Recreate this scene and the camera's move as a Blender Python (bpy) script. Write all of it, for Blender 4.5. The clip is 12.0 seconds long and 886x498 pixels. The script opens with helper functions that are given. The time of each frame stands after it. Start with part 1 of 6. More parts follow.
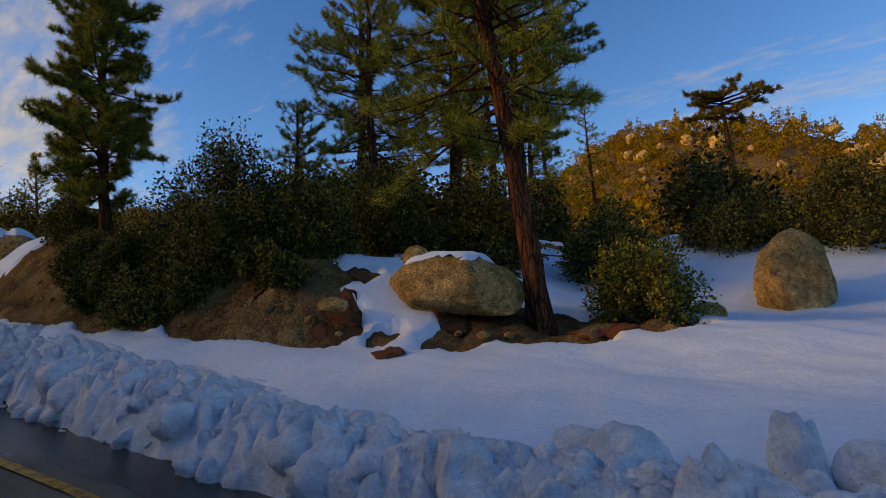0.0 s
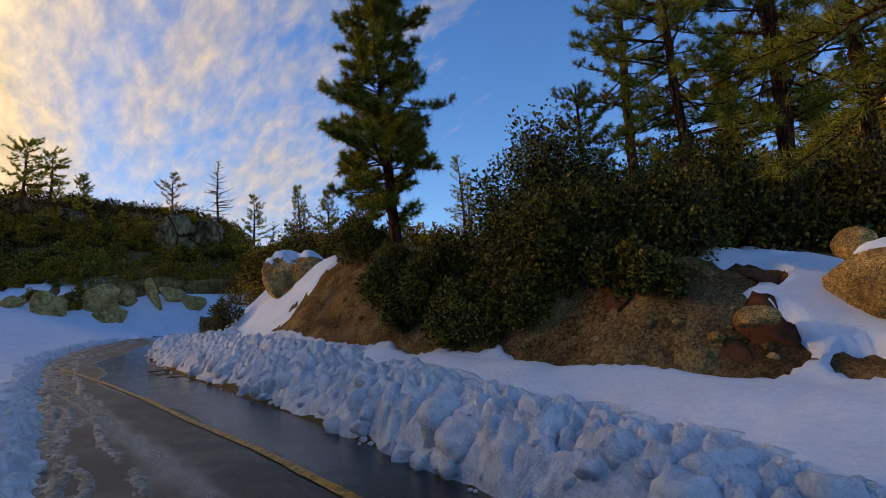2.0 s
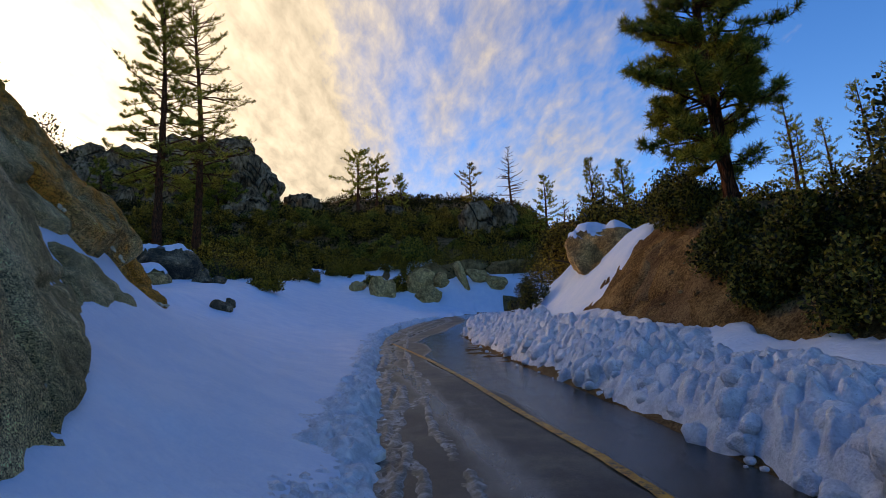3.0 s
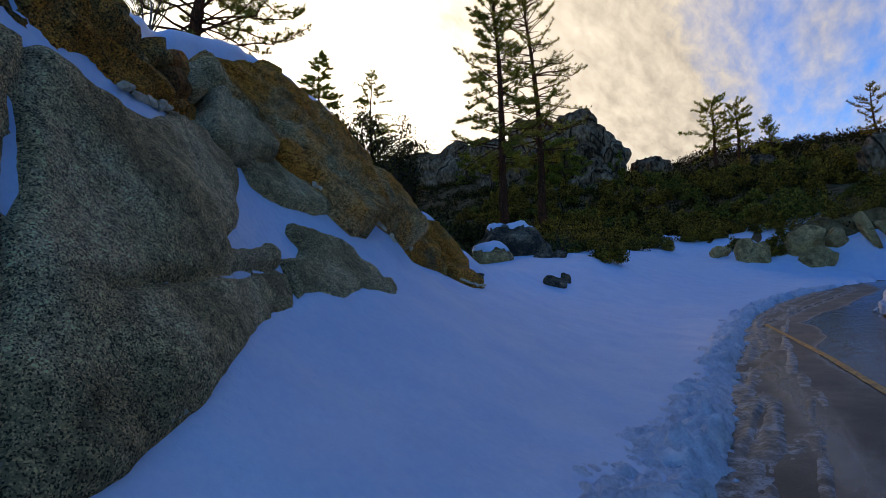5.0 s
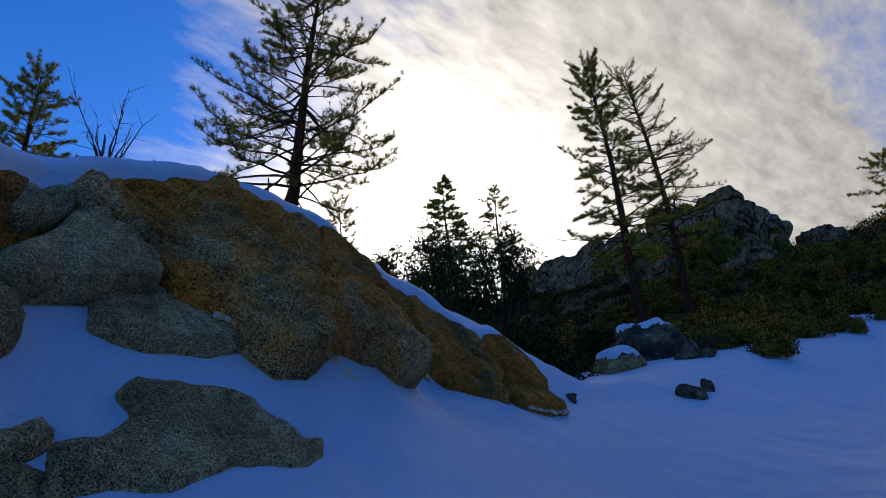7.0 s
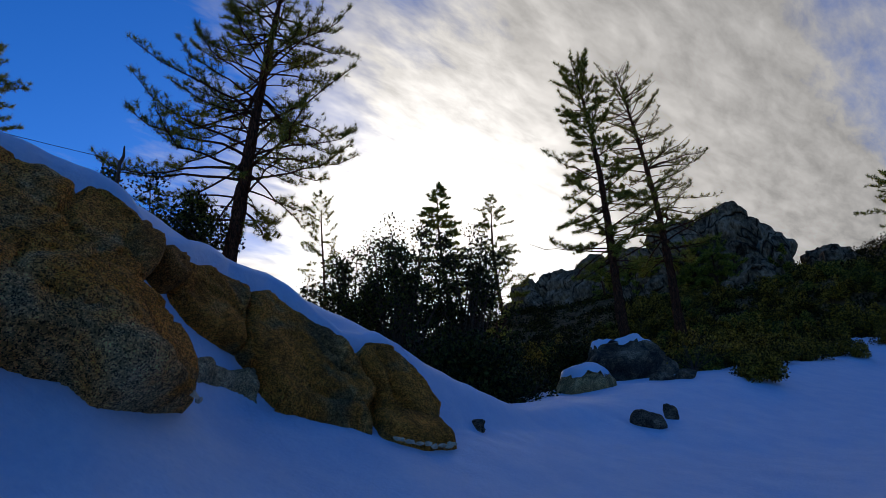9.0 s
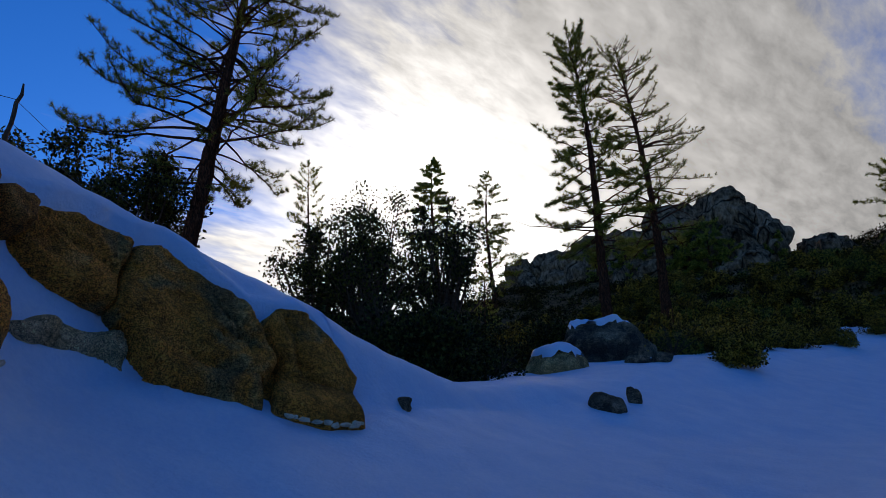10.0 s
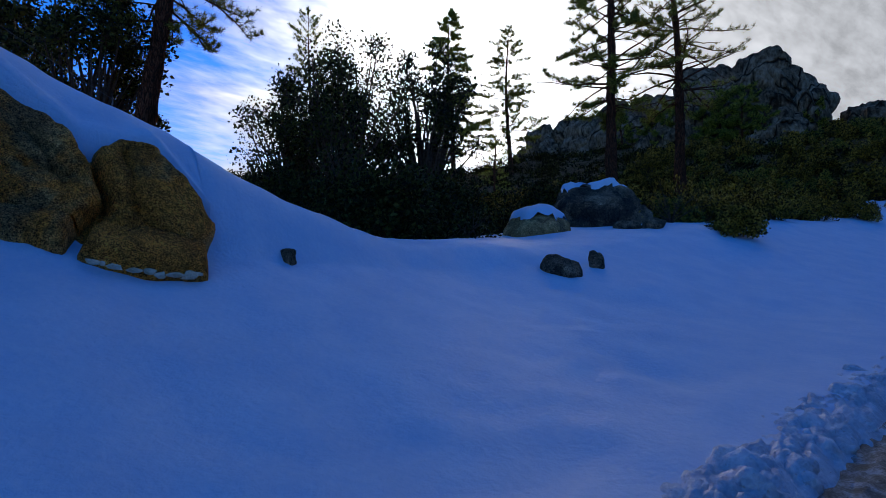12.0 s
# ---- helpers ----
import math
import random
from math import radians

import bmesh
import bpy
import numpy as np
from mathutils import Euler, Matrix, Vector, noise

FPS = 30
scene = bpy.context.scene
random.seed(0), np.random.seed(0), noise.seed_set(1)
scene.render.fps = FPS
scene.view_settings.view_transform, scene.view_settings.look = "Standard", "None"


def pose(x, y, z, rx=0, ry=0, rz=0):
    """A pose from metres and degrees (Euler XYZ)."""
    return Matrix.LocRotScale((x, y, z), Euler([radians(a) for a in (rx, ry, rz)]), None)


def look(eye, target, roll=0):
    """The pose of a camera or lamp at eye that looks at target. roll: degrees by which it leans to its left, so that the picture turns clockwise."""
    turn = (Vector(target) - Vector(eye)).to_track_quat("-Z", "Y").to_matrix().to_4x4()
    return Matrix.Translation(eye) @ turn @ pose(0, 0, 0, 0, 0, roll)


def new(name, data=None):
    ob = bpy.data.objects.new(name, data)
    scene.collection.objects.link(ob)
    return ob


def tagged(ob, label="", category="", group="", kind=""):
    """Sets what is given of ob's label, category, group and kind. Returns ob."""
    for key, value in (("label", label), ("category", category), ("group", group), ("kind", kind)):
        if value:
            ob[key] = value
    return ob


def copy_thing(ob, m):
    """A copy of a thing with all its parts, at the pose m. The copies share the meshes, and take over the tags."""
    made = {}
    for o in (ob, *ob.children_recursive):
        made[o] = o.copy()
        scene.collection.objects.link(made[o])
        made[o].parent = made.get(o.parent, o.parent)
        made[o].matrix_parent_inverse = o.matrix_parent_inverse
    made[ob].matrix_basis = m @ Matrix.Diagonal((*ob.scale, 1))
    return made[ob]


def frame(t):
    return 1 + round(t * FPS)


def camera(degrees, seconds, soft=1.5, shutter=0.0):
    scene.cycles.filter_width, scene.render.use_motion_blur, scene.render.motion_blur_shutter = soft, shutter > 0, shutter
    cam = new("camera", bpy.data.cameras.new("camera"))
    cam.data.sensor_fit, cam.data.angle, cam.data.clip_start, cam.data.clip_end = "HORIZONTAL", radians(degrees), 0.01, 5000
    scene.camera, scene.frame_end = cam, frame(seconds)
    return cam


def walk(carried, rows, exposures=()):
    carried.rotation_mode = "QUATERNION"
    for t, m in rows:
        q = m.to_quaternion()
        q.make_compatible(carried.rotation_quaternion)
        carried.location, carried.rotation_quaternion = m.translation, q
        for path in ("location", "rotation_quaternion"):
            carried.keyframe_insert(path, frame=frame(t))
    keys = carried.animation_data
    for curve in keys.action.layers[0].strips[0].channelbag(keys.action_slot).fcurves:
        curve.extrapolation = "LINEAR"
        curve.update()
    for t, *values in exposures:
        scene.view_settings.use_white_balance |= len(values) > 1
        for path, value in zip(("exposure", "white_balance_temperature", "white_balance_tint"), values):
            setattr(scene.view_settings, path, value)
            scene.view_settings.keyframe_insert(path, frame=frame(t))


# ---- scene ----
cam = camera(75.0, 12.0, soft=0.7)
PATH = [
    (0, (0.362, -0.265, 1.564), (8.095, 5.936, 2.881), -3.36),
    (0.5, (0.269, 0.886, 1.600), (7.523, 7.571, 3.244), -2.84),
    (1, (0.083, 1.738, 1.676), (6.776, 8.967, 3.391), -2.94),
    (1.5, (0.030, 2.428, 1.788), (6.302, 10.019, 3.529), -2.95),
    (2, (-0.043, 2.938, 1.898), (5.082, 11.361, 3.569), -4.30),
    (2.5, (-0.141, 3.492, 1.982), (2.904, 12.882, 3.580), -3.97),
    (3, (-0.050, 4.616, 2.041), (0.421, 14.473, 3.663), -3.51),
    (3.5, (0.229, 5.423, 2.092), (-1.978, 15.020, 3.829), -2.92),
    (5.5, (0.048, 8.393, 2.446), (-5.629, 16.473, 4.019), -3.66),
    (6, (0.099, 9.245, 2.575), (-6.106, 16.805, 4.660), -4.56),
    (6.5, (0.104, 10.013, 2.679), (-6.482, 17.006, 5.458), -5.39),
    (7, (0.277, 10.679, 2.740), (-6.496, 17.150, 6.241), -6.02),
    (9, (0.045, 13.935, 2.996), (-6.743, 20.275, 6.700), -4.19),
    (9.5, (0.071, 14.758, 3.043), (-6.739, 21.157, 6.605), -3.12),
    (10, (0.038, 15.525, 3.045), (-6.862, 21.938, 6.402), -2.37),
    (10.5, (-0.109, 16.274, 3.102), (-7.328, 22.661, 5.766), -1.01),
    (11, (-0.219, 16.927, 3.016), (-7.699, 23.305, 4.850), -0.01),
    (11.5, (-0.117, 17.495, 2.986), (-7.718, 23.825, 4.455), -0.28),
    (12, (0.108, 18.052, 3.009), (-7.518, 24.418, 4.153), -0.27),
]
walk(cam, [(t, look(eye, target, roll)) for t, eye, target, roll in PATH], exposures=[(0, -0.35, 11900, 7), (1.5, -0.08, 12400, 10), (2.5, -0.08, 9700, 9), (3.5, -0.25, 8800, 9), (5.5, -0.4, 7100, 9), (7.0, -0.82, 6250, 9), (9.5, -1.15, 6050, 9), (11.0, -1.08, 6050, 9), (12.0, -0.88, 5500, 9)])
SKY_STRENGTH, SKY_VALUE, CLOUD_BASE, CLOUD_GLOW, SUN_GLOW = 0.115, 3.0, 6.8, 6.5, 30.0
SUN_POWER, SUN_ANGLE = 2.4, 5.0

# ---------- light ----------
SUN_AZ, SUN_EL = 49.0, 19.0  # degrees to the left of +y, and up
sun_dir = Vector((-math.sin(radians(SUN_AZ)) * math.cos(radians(SUN_EL)), math.cos(radians(SUN_AZ)) * math.cos(radians(SUN_EL)), math.sin(radians(SUN_EL))))

world = bpy.data.worlds.new("sky")
scene.world = world
world.use_nodes = True
wn, wl = world.node_tree.nodes, world.node_tree.links
wn.clear()


def wnode(kind, **sets):
    n = wn.new(kind)
    for k, v in sets.items():
        n.inputs[k.replace("_", " ")].default_value = v
    return n


def wmath(op, a, b=None, clamp=False):
    n = wn.new("ShaderNodeMath")
    n.operation, n.use_clamp = op, clamp
    for slot, v in ((0, a), (1, b)):
        if v is None:
            continue
        if isinstance(v, (int, float)):
            n.inputs[slot].default_value = v
        else:
            wl.new(v, n.inputs[slot])
    return n.outputs[0]


coord = wn.new("ShaderNodeTexCoord")
sky = wn.new("ShaderNodeTexSky")
sky.sky_type, sky.sun_disc = "NISHITA", False
sky.sun_elevation, sky.sun_rotation = radians(SUN_EL), radians(-SUN_AZ)
sky.air_density, sky.dust_density, sky.ozone_density, sky.altitude = 1.0, 0.3, 4.0, 1600
wl.new(coord.outputs["Generated"], sky.inputs["Vector"])
hue = wnode("ShaderNodeHueSaturation", Hue=0.514, Saturation=1.24, Value=SKY_VALUE)
wl.new(sky.outputs["Color"], hue.inputs["Color"])
# clouds lie on a flat layer overhead: project the direction onto it
split = wn.new("ShaderNodeSeparateXYZ")
wl.new(coord.outputs["Generated"], split.inputs[0])
high = wmath("MAXIMUM", split.outputs["Z"], 0.02)
high = wmath("ADD", high, 0.16)
join = wn.new("ShaderNodeCombineXYZ")
wl.new(wmath("DIVIDE", split.outputs["X"], high), join.inputs["X"])
wl.new(wmath("DIVIDE", split.outputs["Y"], high), join.inputs["Y"])
turned = wn.new("ShaderNodeMapping")
turned.inputs["Rotation"].default_value = (0, 0, radians(35))
turned.inputs["Scale"].default_value = (1.0, 0.38, 1.0)
wl.new(join.outputs[0], turned.inputs["Vector"])
puffs = wnode("ShaderNodeTexNoise", Scale=1.3, Detail=7.0, Roughness=0.55, Distortion=0.7)
wl.new(turned.outputs[0], puffs.inputs["Vector"])
ripple = wnode("ShaderNodeTexNoise", Scale=20.0, Detail=5.0, Roughness=0.6, Distortion=0.2)
wl.new(turned.outputs[0], ripple.inputs["Vector"])
# nearer the sun the cloud cover is thicker and brighter
toward = wn.new("ShaderNodeVectorMath")
toward.operation = "DOT_PRODUCT"
wl.new(coord.outputs["Generated"], toward.inputs[0])
toward.inputs[1].default_value = sun_dir
near = wmath("MAXIMUM", toward.outputs["Value"], 0.0)
wide_glow = wmath("POWER", near, 5.0)
tight_glow = wmath("POWER", near, 30.0)
cover = wmath("ADD", wmath("MULTIPLY", puffs.outputs["Fac"], 1.0), wmath("MULTIPLY", ripple.outputs["Fac"], 0.28))
bank = wn.new("ShaderNodeVectorMath")
bank.operation = "DOT_PRODUCT"
wl.new(coord.outputs["Generated"], bank.inputs[0])
bank.inputs[1].default_value = (-math.sin(radians(26)) * 0.95, math.cos(radians(26)) * 0.95, 0.30)
veil = wmath("POWER", wmath("MAXIMUM", bank.outputs["Value"], 0.0), 4.0)
cover = wmath("ADD", cover, wmath("ADD", wmath("MULTIPLY", veil, 0.40), wmath("MULTIPLY", wmath("POWER", near, 10.0), 0.35)))
cover = wmath("SUBTRACT", cover, 0.685)
cover = wmath("MULTIPLY", cover, 3.2, clamp=True)
cloud = wn.new("ShaderNodeMix")
cloud.data_type = "RGBA"
cloud.inputs["A"].default_value = (0.80, 0.75, 0.70, 1)
cloud.inputs["B"].default_value = (1.0, 0.91, 0.81, 1)
wl.new(wmath("MULTIPLY", wide_glow, 1.5, clamp=True), cloud.inputs["Factor"])
bright = wn.new("ShaderNodeVectorMath")
bright.operation = "SCALE"
wl.new(cloud.outputs["Result"], bright.inputs[0])
power = wmath("ADD", wmath("MULTIPLY", wide_glow, CLOUD_GLOW), CLOUD_BASE)
power = wmath("ADD", power, wmath("MULTIPLY", tight_glow, SUN_GLOW))
power = wmath("MULTIPLY", power, wmath("ADD", wmath("MULTIPLY", ripple.outputs["Fac"], 1.2), 0.4))
wl.new(power, bright.inputs["Scale"])
blend = wn.new("ShaderNodeMix")
blend.data_type = "RGBA"
wl.new(cover, blend.inputs["Factor"])
wl.new(hue.outputs["Color"], blend.inputs["A"])
wl.new(bright.outputs[0], blend.inputs["B"])
background = wnode("ShaderNodeBackground", Strength=SKY_STRENGTH)
wl.new(blend.outputs["Result"], background.inputs["Color"])
wl.new(background.outputs[0], wn.new("ShaderNodeOutputWorld").inputs["Surface"])

sun_data = bpy.data.lights.new("sun", "SUN")
sun_data.energy, sun_data.angle, sun_data.color = SUN_POWER, radians(SUN_ANGLE), (1.0, 0.68, 0.34)
sun = new("sun", sun_data)
sun.matrix_world = look(tuple(sun_dir * 50), (0, 0, 0))


# ---------- materials ----------
def surface(name, colours, scale=2.0, rough=0.8, bump=0.3, grain=40.0, distance=0.01, speck=None, spread=0.0, stretch=(1, 1, 1), translucent=0.0, specular=0.3, island=0.0, blotch=0.35, crack=None):
    """A principled material: a coarse noise runs through the colours, a fine one gives grain and relief."""
    m = bpy.data.materials.new(name)
    m.use_nodes = True
    n, ln = m.node_tree.nodes, m.node_tree.links
    n.clear()
    out, bsdf = n.new("ShaderNodeOutputMaterial"), n.new("ShaderNodeBsdfPrincipled")
    bsdf.inputs["Roughness"].default_value, bsdf.inputs["Specular IOR Level"].default_value = rough, specular
    tc, mp = n.new("ShaderNodeTexCoord"), n.new("ShaderNodeMapping")
    mp.inputs["Scale"].default_value = stretch
    ln.new(tc.outputs["Object"], mp.inputs["Vector"])
    big, fine = n.new("ShaderNodeTexNoise"), n.new("ShaderNodeTexNoise")
    for node, s, d in ((big, scale, 6.0), (fine, grain, 5.0)):
        node.inputs["Scale"].default_value, node.inputs["Detail"].default_value, node.inputs["Roughness"].default_value = s, d, 0.62
        ln.new(mp.outputs[0], node.inputs["Vector"])
    mixv = n.new("ShaderNodeMix")
    mixv.inputs["Factor"].default_value = blotch
    ln.new(big.outputs["Fac"], mixv.inputs["A"])
    ln.new(fine.outputs["Fac"], mixv.inputs["B"])
    value = mixv.outputs["Result"]
    if island:
        geo, mixi = n.new("ShaderNodeNewGeometry"), n.new("ShaderNodeMix")
        mixi.inputs["Factor"].default_value = island
        ln.new(value, mixi.inputs["A"])
        ln.new(geo.outputs["Random Per Island"], mixi.inputs["B"])
        value = mixi.outputs["Result"]
    ramp = n.new("ShaderNodeValToRGB")
    for k, c in enumerate(colours):
        at = 0.40 + 0.20 * k / max(1, len(colours) - 1) if not island else 0.31 + 0.38 * k / max(1, len(colours) - 1)
        el = ramp.color_ramp.elements[k] if k < 2 else ramp.color_ramp.elements.new(at)
        el.position, el.color = at, (*c, 1)
    ln.new(value, ramp.inputs["Fac"])
    colour = ramp.outputs["Color"]
    if speck:
        sp, thr, mx = n.new("ShaderNodeTexNoise"), n.new("ShaderNodeMath"), n.new("ShaderNodeMix")
        sp.inputs["Scale"].default_value, sp.inputs["Detail"].default_value = speck[0], 2.0
        ln.new(mp.outputs[0], sp.inputs["Vector"])
        thr.operation, thr.use_clamp = "MULTIPLY_ADD", True
        thr.inputs[1].default_value, thr.inputs[2].default_value = 9.0, -9.0 * speck[1]
        ln.new(sp.outputs["Fac"], thr.inputs[0])
        mx.data_type = "RGBA"
        mx.inputs["B"].default_value = (*speck[2], 1)
        ln.new(thr.outputs[0], mx.inputs["Factor"])
        ln.new(colour, mx.inputs["A"])
        colour = mx.outputs["Result"]
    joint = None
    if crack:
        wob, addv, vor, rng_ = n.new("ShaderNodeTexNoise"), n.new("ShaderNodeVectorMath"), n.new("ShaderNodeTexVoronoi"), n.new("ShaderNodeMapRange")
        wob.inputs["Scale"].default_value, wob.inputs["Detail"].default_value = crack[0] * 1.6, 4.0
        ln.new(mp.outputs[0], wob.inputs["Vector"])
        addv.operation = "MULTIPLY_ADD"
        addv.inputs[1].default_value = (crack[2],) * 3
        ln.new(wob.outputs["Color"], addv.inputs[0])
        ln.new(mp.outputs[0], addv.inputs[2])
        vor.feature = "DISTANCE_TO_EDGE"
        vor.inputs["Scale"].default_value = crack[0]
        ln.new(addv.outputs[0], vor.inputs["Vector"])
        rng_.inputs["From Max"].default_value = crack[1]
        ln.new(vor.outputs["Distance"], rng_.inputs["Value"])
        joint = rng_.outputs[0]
        # shade inside the cracks is painted into the colour, near black
        crack_shade = n.new("ShaderNodeMix")
        crack_shade.data_type = "RGBA"
        crack_shade.inputs["A"].default_value = (0.03, 0.024, 0.018, 1)
        ln.new(joint, crack_shade.inputs["Factor"])
        ln.new(colour, crack_shade.inputs["B"])
        colour = crack_shade.outputs["Result"]
    if spread:
        info, hsv = n.new("ShaderNodeObjectInfo"), n.new("ShaderNodeHueSaturation")
        ra = n.new("ShaderNodeMapRange")
        ra.inputs["To Min"].default_value, ra.inputs["To Max"].default_value = 1 - spread, 1 + spread
        ln.new(info.outputs["Random"], ra.inputs["Value"])
        ln.new(ra.outputs[0], hsv.inputs["Value"])
        ln.new(colour, hsv.inputs["Color"])
        colour = hsv.outputs["Color"]
    ln.new(colour, bsdf.inputs["Base Color"])
    if bump:
        bp = n.new("ShaderNodeBump")
        bp.inputs["Strength"].default_value, bp.inputs["Distance"].default_value = bump, distance
        add = n.new("ShaderNodeMath")
        add.operation = "ADD"
        ln.new(fine.outputs["Fac"], add.inputs[0])
        ln.new(big.outputs["Fac"], add.inputs[1])
        height = add.outputs[0]
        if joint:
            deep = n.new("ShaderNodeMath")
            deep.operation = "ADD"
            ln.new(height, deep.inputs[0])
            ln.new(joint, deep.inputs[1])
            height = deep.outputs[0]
        ln.new(height, bp.inputs["Height"])
        ln.new(bp.outputs[0], bsdf.inputs["Normal"])
    last = bsdf.outputs[0]
    if translucent:
        tl, ms = n.new("ShaderNodeBsdfTranslucent"), n.new("ShaderNodeMixShader")
        ms.inputs["Fac"].default_value = translucent
        ln.new(colour, tl.inputs["Color"])
        ln.new(last, ms.inputs[1])
        ln.new(tl.outputs[0], ms.inputs[2])
        last = ms.outputs[0]
    ln.new(last, out.inputs["Surface"])
    return m


def granite(name, tones, grain=52.0, stain=None, stain_scale=0.6, stain_at=0.52, streak=0.5):
    """Coarse-grained granite: crystals of dark mica, feldspar and quartz, with iron stains, water streaks and flaked relief."""
    m = bpy.data.materials.new(name)
    m.use_nodes = True
    n, ln = m.node_tree.nodes, m.node_tree.links
    bsdf = n["Principled BSDF"]
    bsdf.inputs["Roughness"].default_value, bsdf.inputs["Specular IOR Level"].default_value = 0.9, 0.15
    tc = n.new("ShaderNodeTexCoord")

    def noise_at(scale, detail=5.0, rough=0.6, stretch=None, distort=0.0):
        t = n.new("ShaderNodeTexNoise")
        for key, v in (("Scale", scale), ("Detail", detail), ("Roughness", rough), ("Distortion", distort)):
            t.inputs[key].default_value = v
        if stretch:
            mp = n.new("ShaderNodeMapping")
            mp.inputs["Scale"].default_value = stretch
            ln.new(tc.outputs["Object"], mp.inputs["Vector"])
            ln.new(mp.outputs[0], t.inputs["Vector"])
        else:
            ln.new(tc.outputs["Object"], t.inputs["Vector"])
        return t.outputs["Fac"]

    def ramp(source, stops):
        r = n.new("ShaderNodeValToRGB")
        for k, (at, c) in enumerate(stops):
            el = r.color_ramp.elements[k] if k < 2 else r.color_ramp.elements.new(at)
            el.position, el.color = at, (*c, 1)
        ln.new(source, r.inputs["Fac"])
        return r.outputs["Color"]

    def mixed(a, b, fac, blend="MIX"):
        x = n.new("ShaderNodeMix")
        x.data_type, x.blend_type = "RGBA", blend
        for key, v in (("A", a), ("B", b)):
            if isinstance(v, tuple):
                x.inputs[key].default_value = (*v, 1)
            else:
                ln.new(v, x.inputs[key])
        if isinstance(fac, float):
            x.inputs["Factor"].default_value = fac
        else:
            ln.new(fac, x.inputs["Factor"])
        return x.outputs["Result"]

    def scalar(op, a, b):
        k = n.new("ShaderNodeMath")
        k.operation = op
        for slot, v in ((0, a), (1, b)):
            if isinstance(v, float):
                k.inputs[slot].default_value = v
            else:
                ln.new(v, k.inputs[slot])
        return k.outputs[0]

    colour = ramp(noise_at(0.8, 7.0, 0.62, distort=0.4), [(0.40 + 0.2 * k / (len(tones) - 1), c) for k, c in enumerate(tones)])
    if stain:
        mask = ramp(noise_at(stain_scale, 6.0, 0.6, distort=0.6), [(stain_at - 0.05, (0, 0, 0)), (stain_at + 0.05, (1, 1, 1))])
        colour = mixed(colour, stain, scalar("MULTIPLY", mask, 0.85))
    wet = ramp(noise_at(1.0, 5.0, 0.6, (1.6, 1.6, 0.35)), [(0.44, (0.42, 0.40, 0.38)), (0.60, (1, 1, 1))])
    colour = mixed(colour, wet, streak, "MULTIPLY")
    cells_ = n.new("ShaderNodeTexVoronoi")
    cells_.inputs["Scale"].default_value = grain
    ln.new(tc.outputs["Object"], cells_.inputs["Vector"])
    pick = n.new("ShaderNodeSeparateColor")
    ln.new(cells_.outputs["Color"], pick.inputs[0])
    crystal = ramp(pick.outputs[0], [(0.0, (0.06, 0.055, 0.05)), (0.20, (0.20, 0.185, 0.17)), (0.32, (0.85, 0.85, 0.85)), (0.75, (1.1, 1.08, 1.05)), (0.86, (1.9, 1.85, 1.75))])
    colour = mixed(colour, crystal, 0.88, "MULTIPLY")
    colour = mixed(colour, ramp(noise_at(13.0, 7.0, 0.75), [(0.36, (0.55, 0.53, 0.51)), (0.50, (1.05, 1.04, 1.03)), (0.64, (1.5, 1.47, 1.42))]), 0.85, "MULTIPLY")
    colour = mixed(colour, ramp(noise_at(3.2, 7.0, 0.7, distort=0.5), [(0.38, (0.62, 0.60, 0.58)), (0.52, (1.08, 1.08, 1.08)), (0.66, (1.3, 1.28, 1.25))]), 0.7, "MULTIPLY")
    ln.new(colour, bsdf.inputs["Base Color"])
    rise = scalar("ADD", scalar("MULTIPLY", noise_at(5.0, 8.0, 0.65), 1.6), scalar("ADD", scalar("MULTIPLY", noise_at(34.0, 5.0, 0.7), 0.55), scalar("MULTIPLY", pick.outputs[0], 0.16)))
    bp = n.new("ShaderNodeBump")
    bp.inputs["Strength"].default_value, bp.inputs["Distance"].default_value = 1.0, 0.075
    ln.new(rise, bp.inputs["Height"])
    ln.new(bp.outputs[0], bsdf.inputs["Normal"])
    return m


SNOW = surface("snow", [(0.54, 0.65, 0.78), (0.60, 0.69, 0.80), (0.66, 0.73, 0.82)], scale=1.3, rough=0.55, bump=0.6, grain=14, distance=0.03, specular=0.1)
PLOUGHED = surface("ploughed_snow", [(0.48, 0.52, 0.57), (0.62, 0.66, 0.71), (0.76, 0.79, 0.83)], scale=5, rough=0.6, bump=0.9, grain=34, distance=0.03, specular=0.2, speck=(30, 0.66, (0.42, 0.41, 0.39)))
EARTH = surface("earth", [(0.07, 0.038, 0.018), (0.16, 0.095, 0.043), (0.27, 0.175, 0.085)], scale=1.1, rough=0.95, bump=0.9, grain=26, distance=0.04, speck=(45, 0.58, (0.05, 0.022, 0.012)), blotch=0.5, specular=0.0)
LITTER = surface("needle_litter", [(0.06, 0.018, 0.008), (0.15, 0.045, 0.018), (0.10, 0.04, 0.018)], scale=9, rough=0.95, bump=0.9, grain=70, distance=0.02)
GRANITE = granite("granite", [(0.48, 0.325, 0.145), (0.68, 0.475, 0.225), (0.80, 0.585, 0.305)], 120.0, streak=0.2)
BROWN_ROCK = granite("brown_granite", [(0.32, 0.185, 0.065), (0.56, 0.32, 0.10), (0.68, 0.41, 0.145)], 90.0, (0.76, 0.26, 0.025), 0.8, 0.47, 0.4)
OCHRE = granite("ochre_granite", [(0.38, 0.25, 0.105), (0.60, 0.40, 0.175), (0.74, 0.50, 0.235)], 80.0, (0.84, 0.28, 0.02), 0.42, 0.46, 0.3)
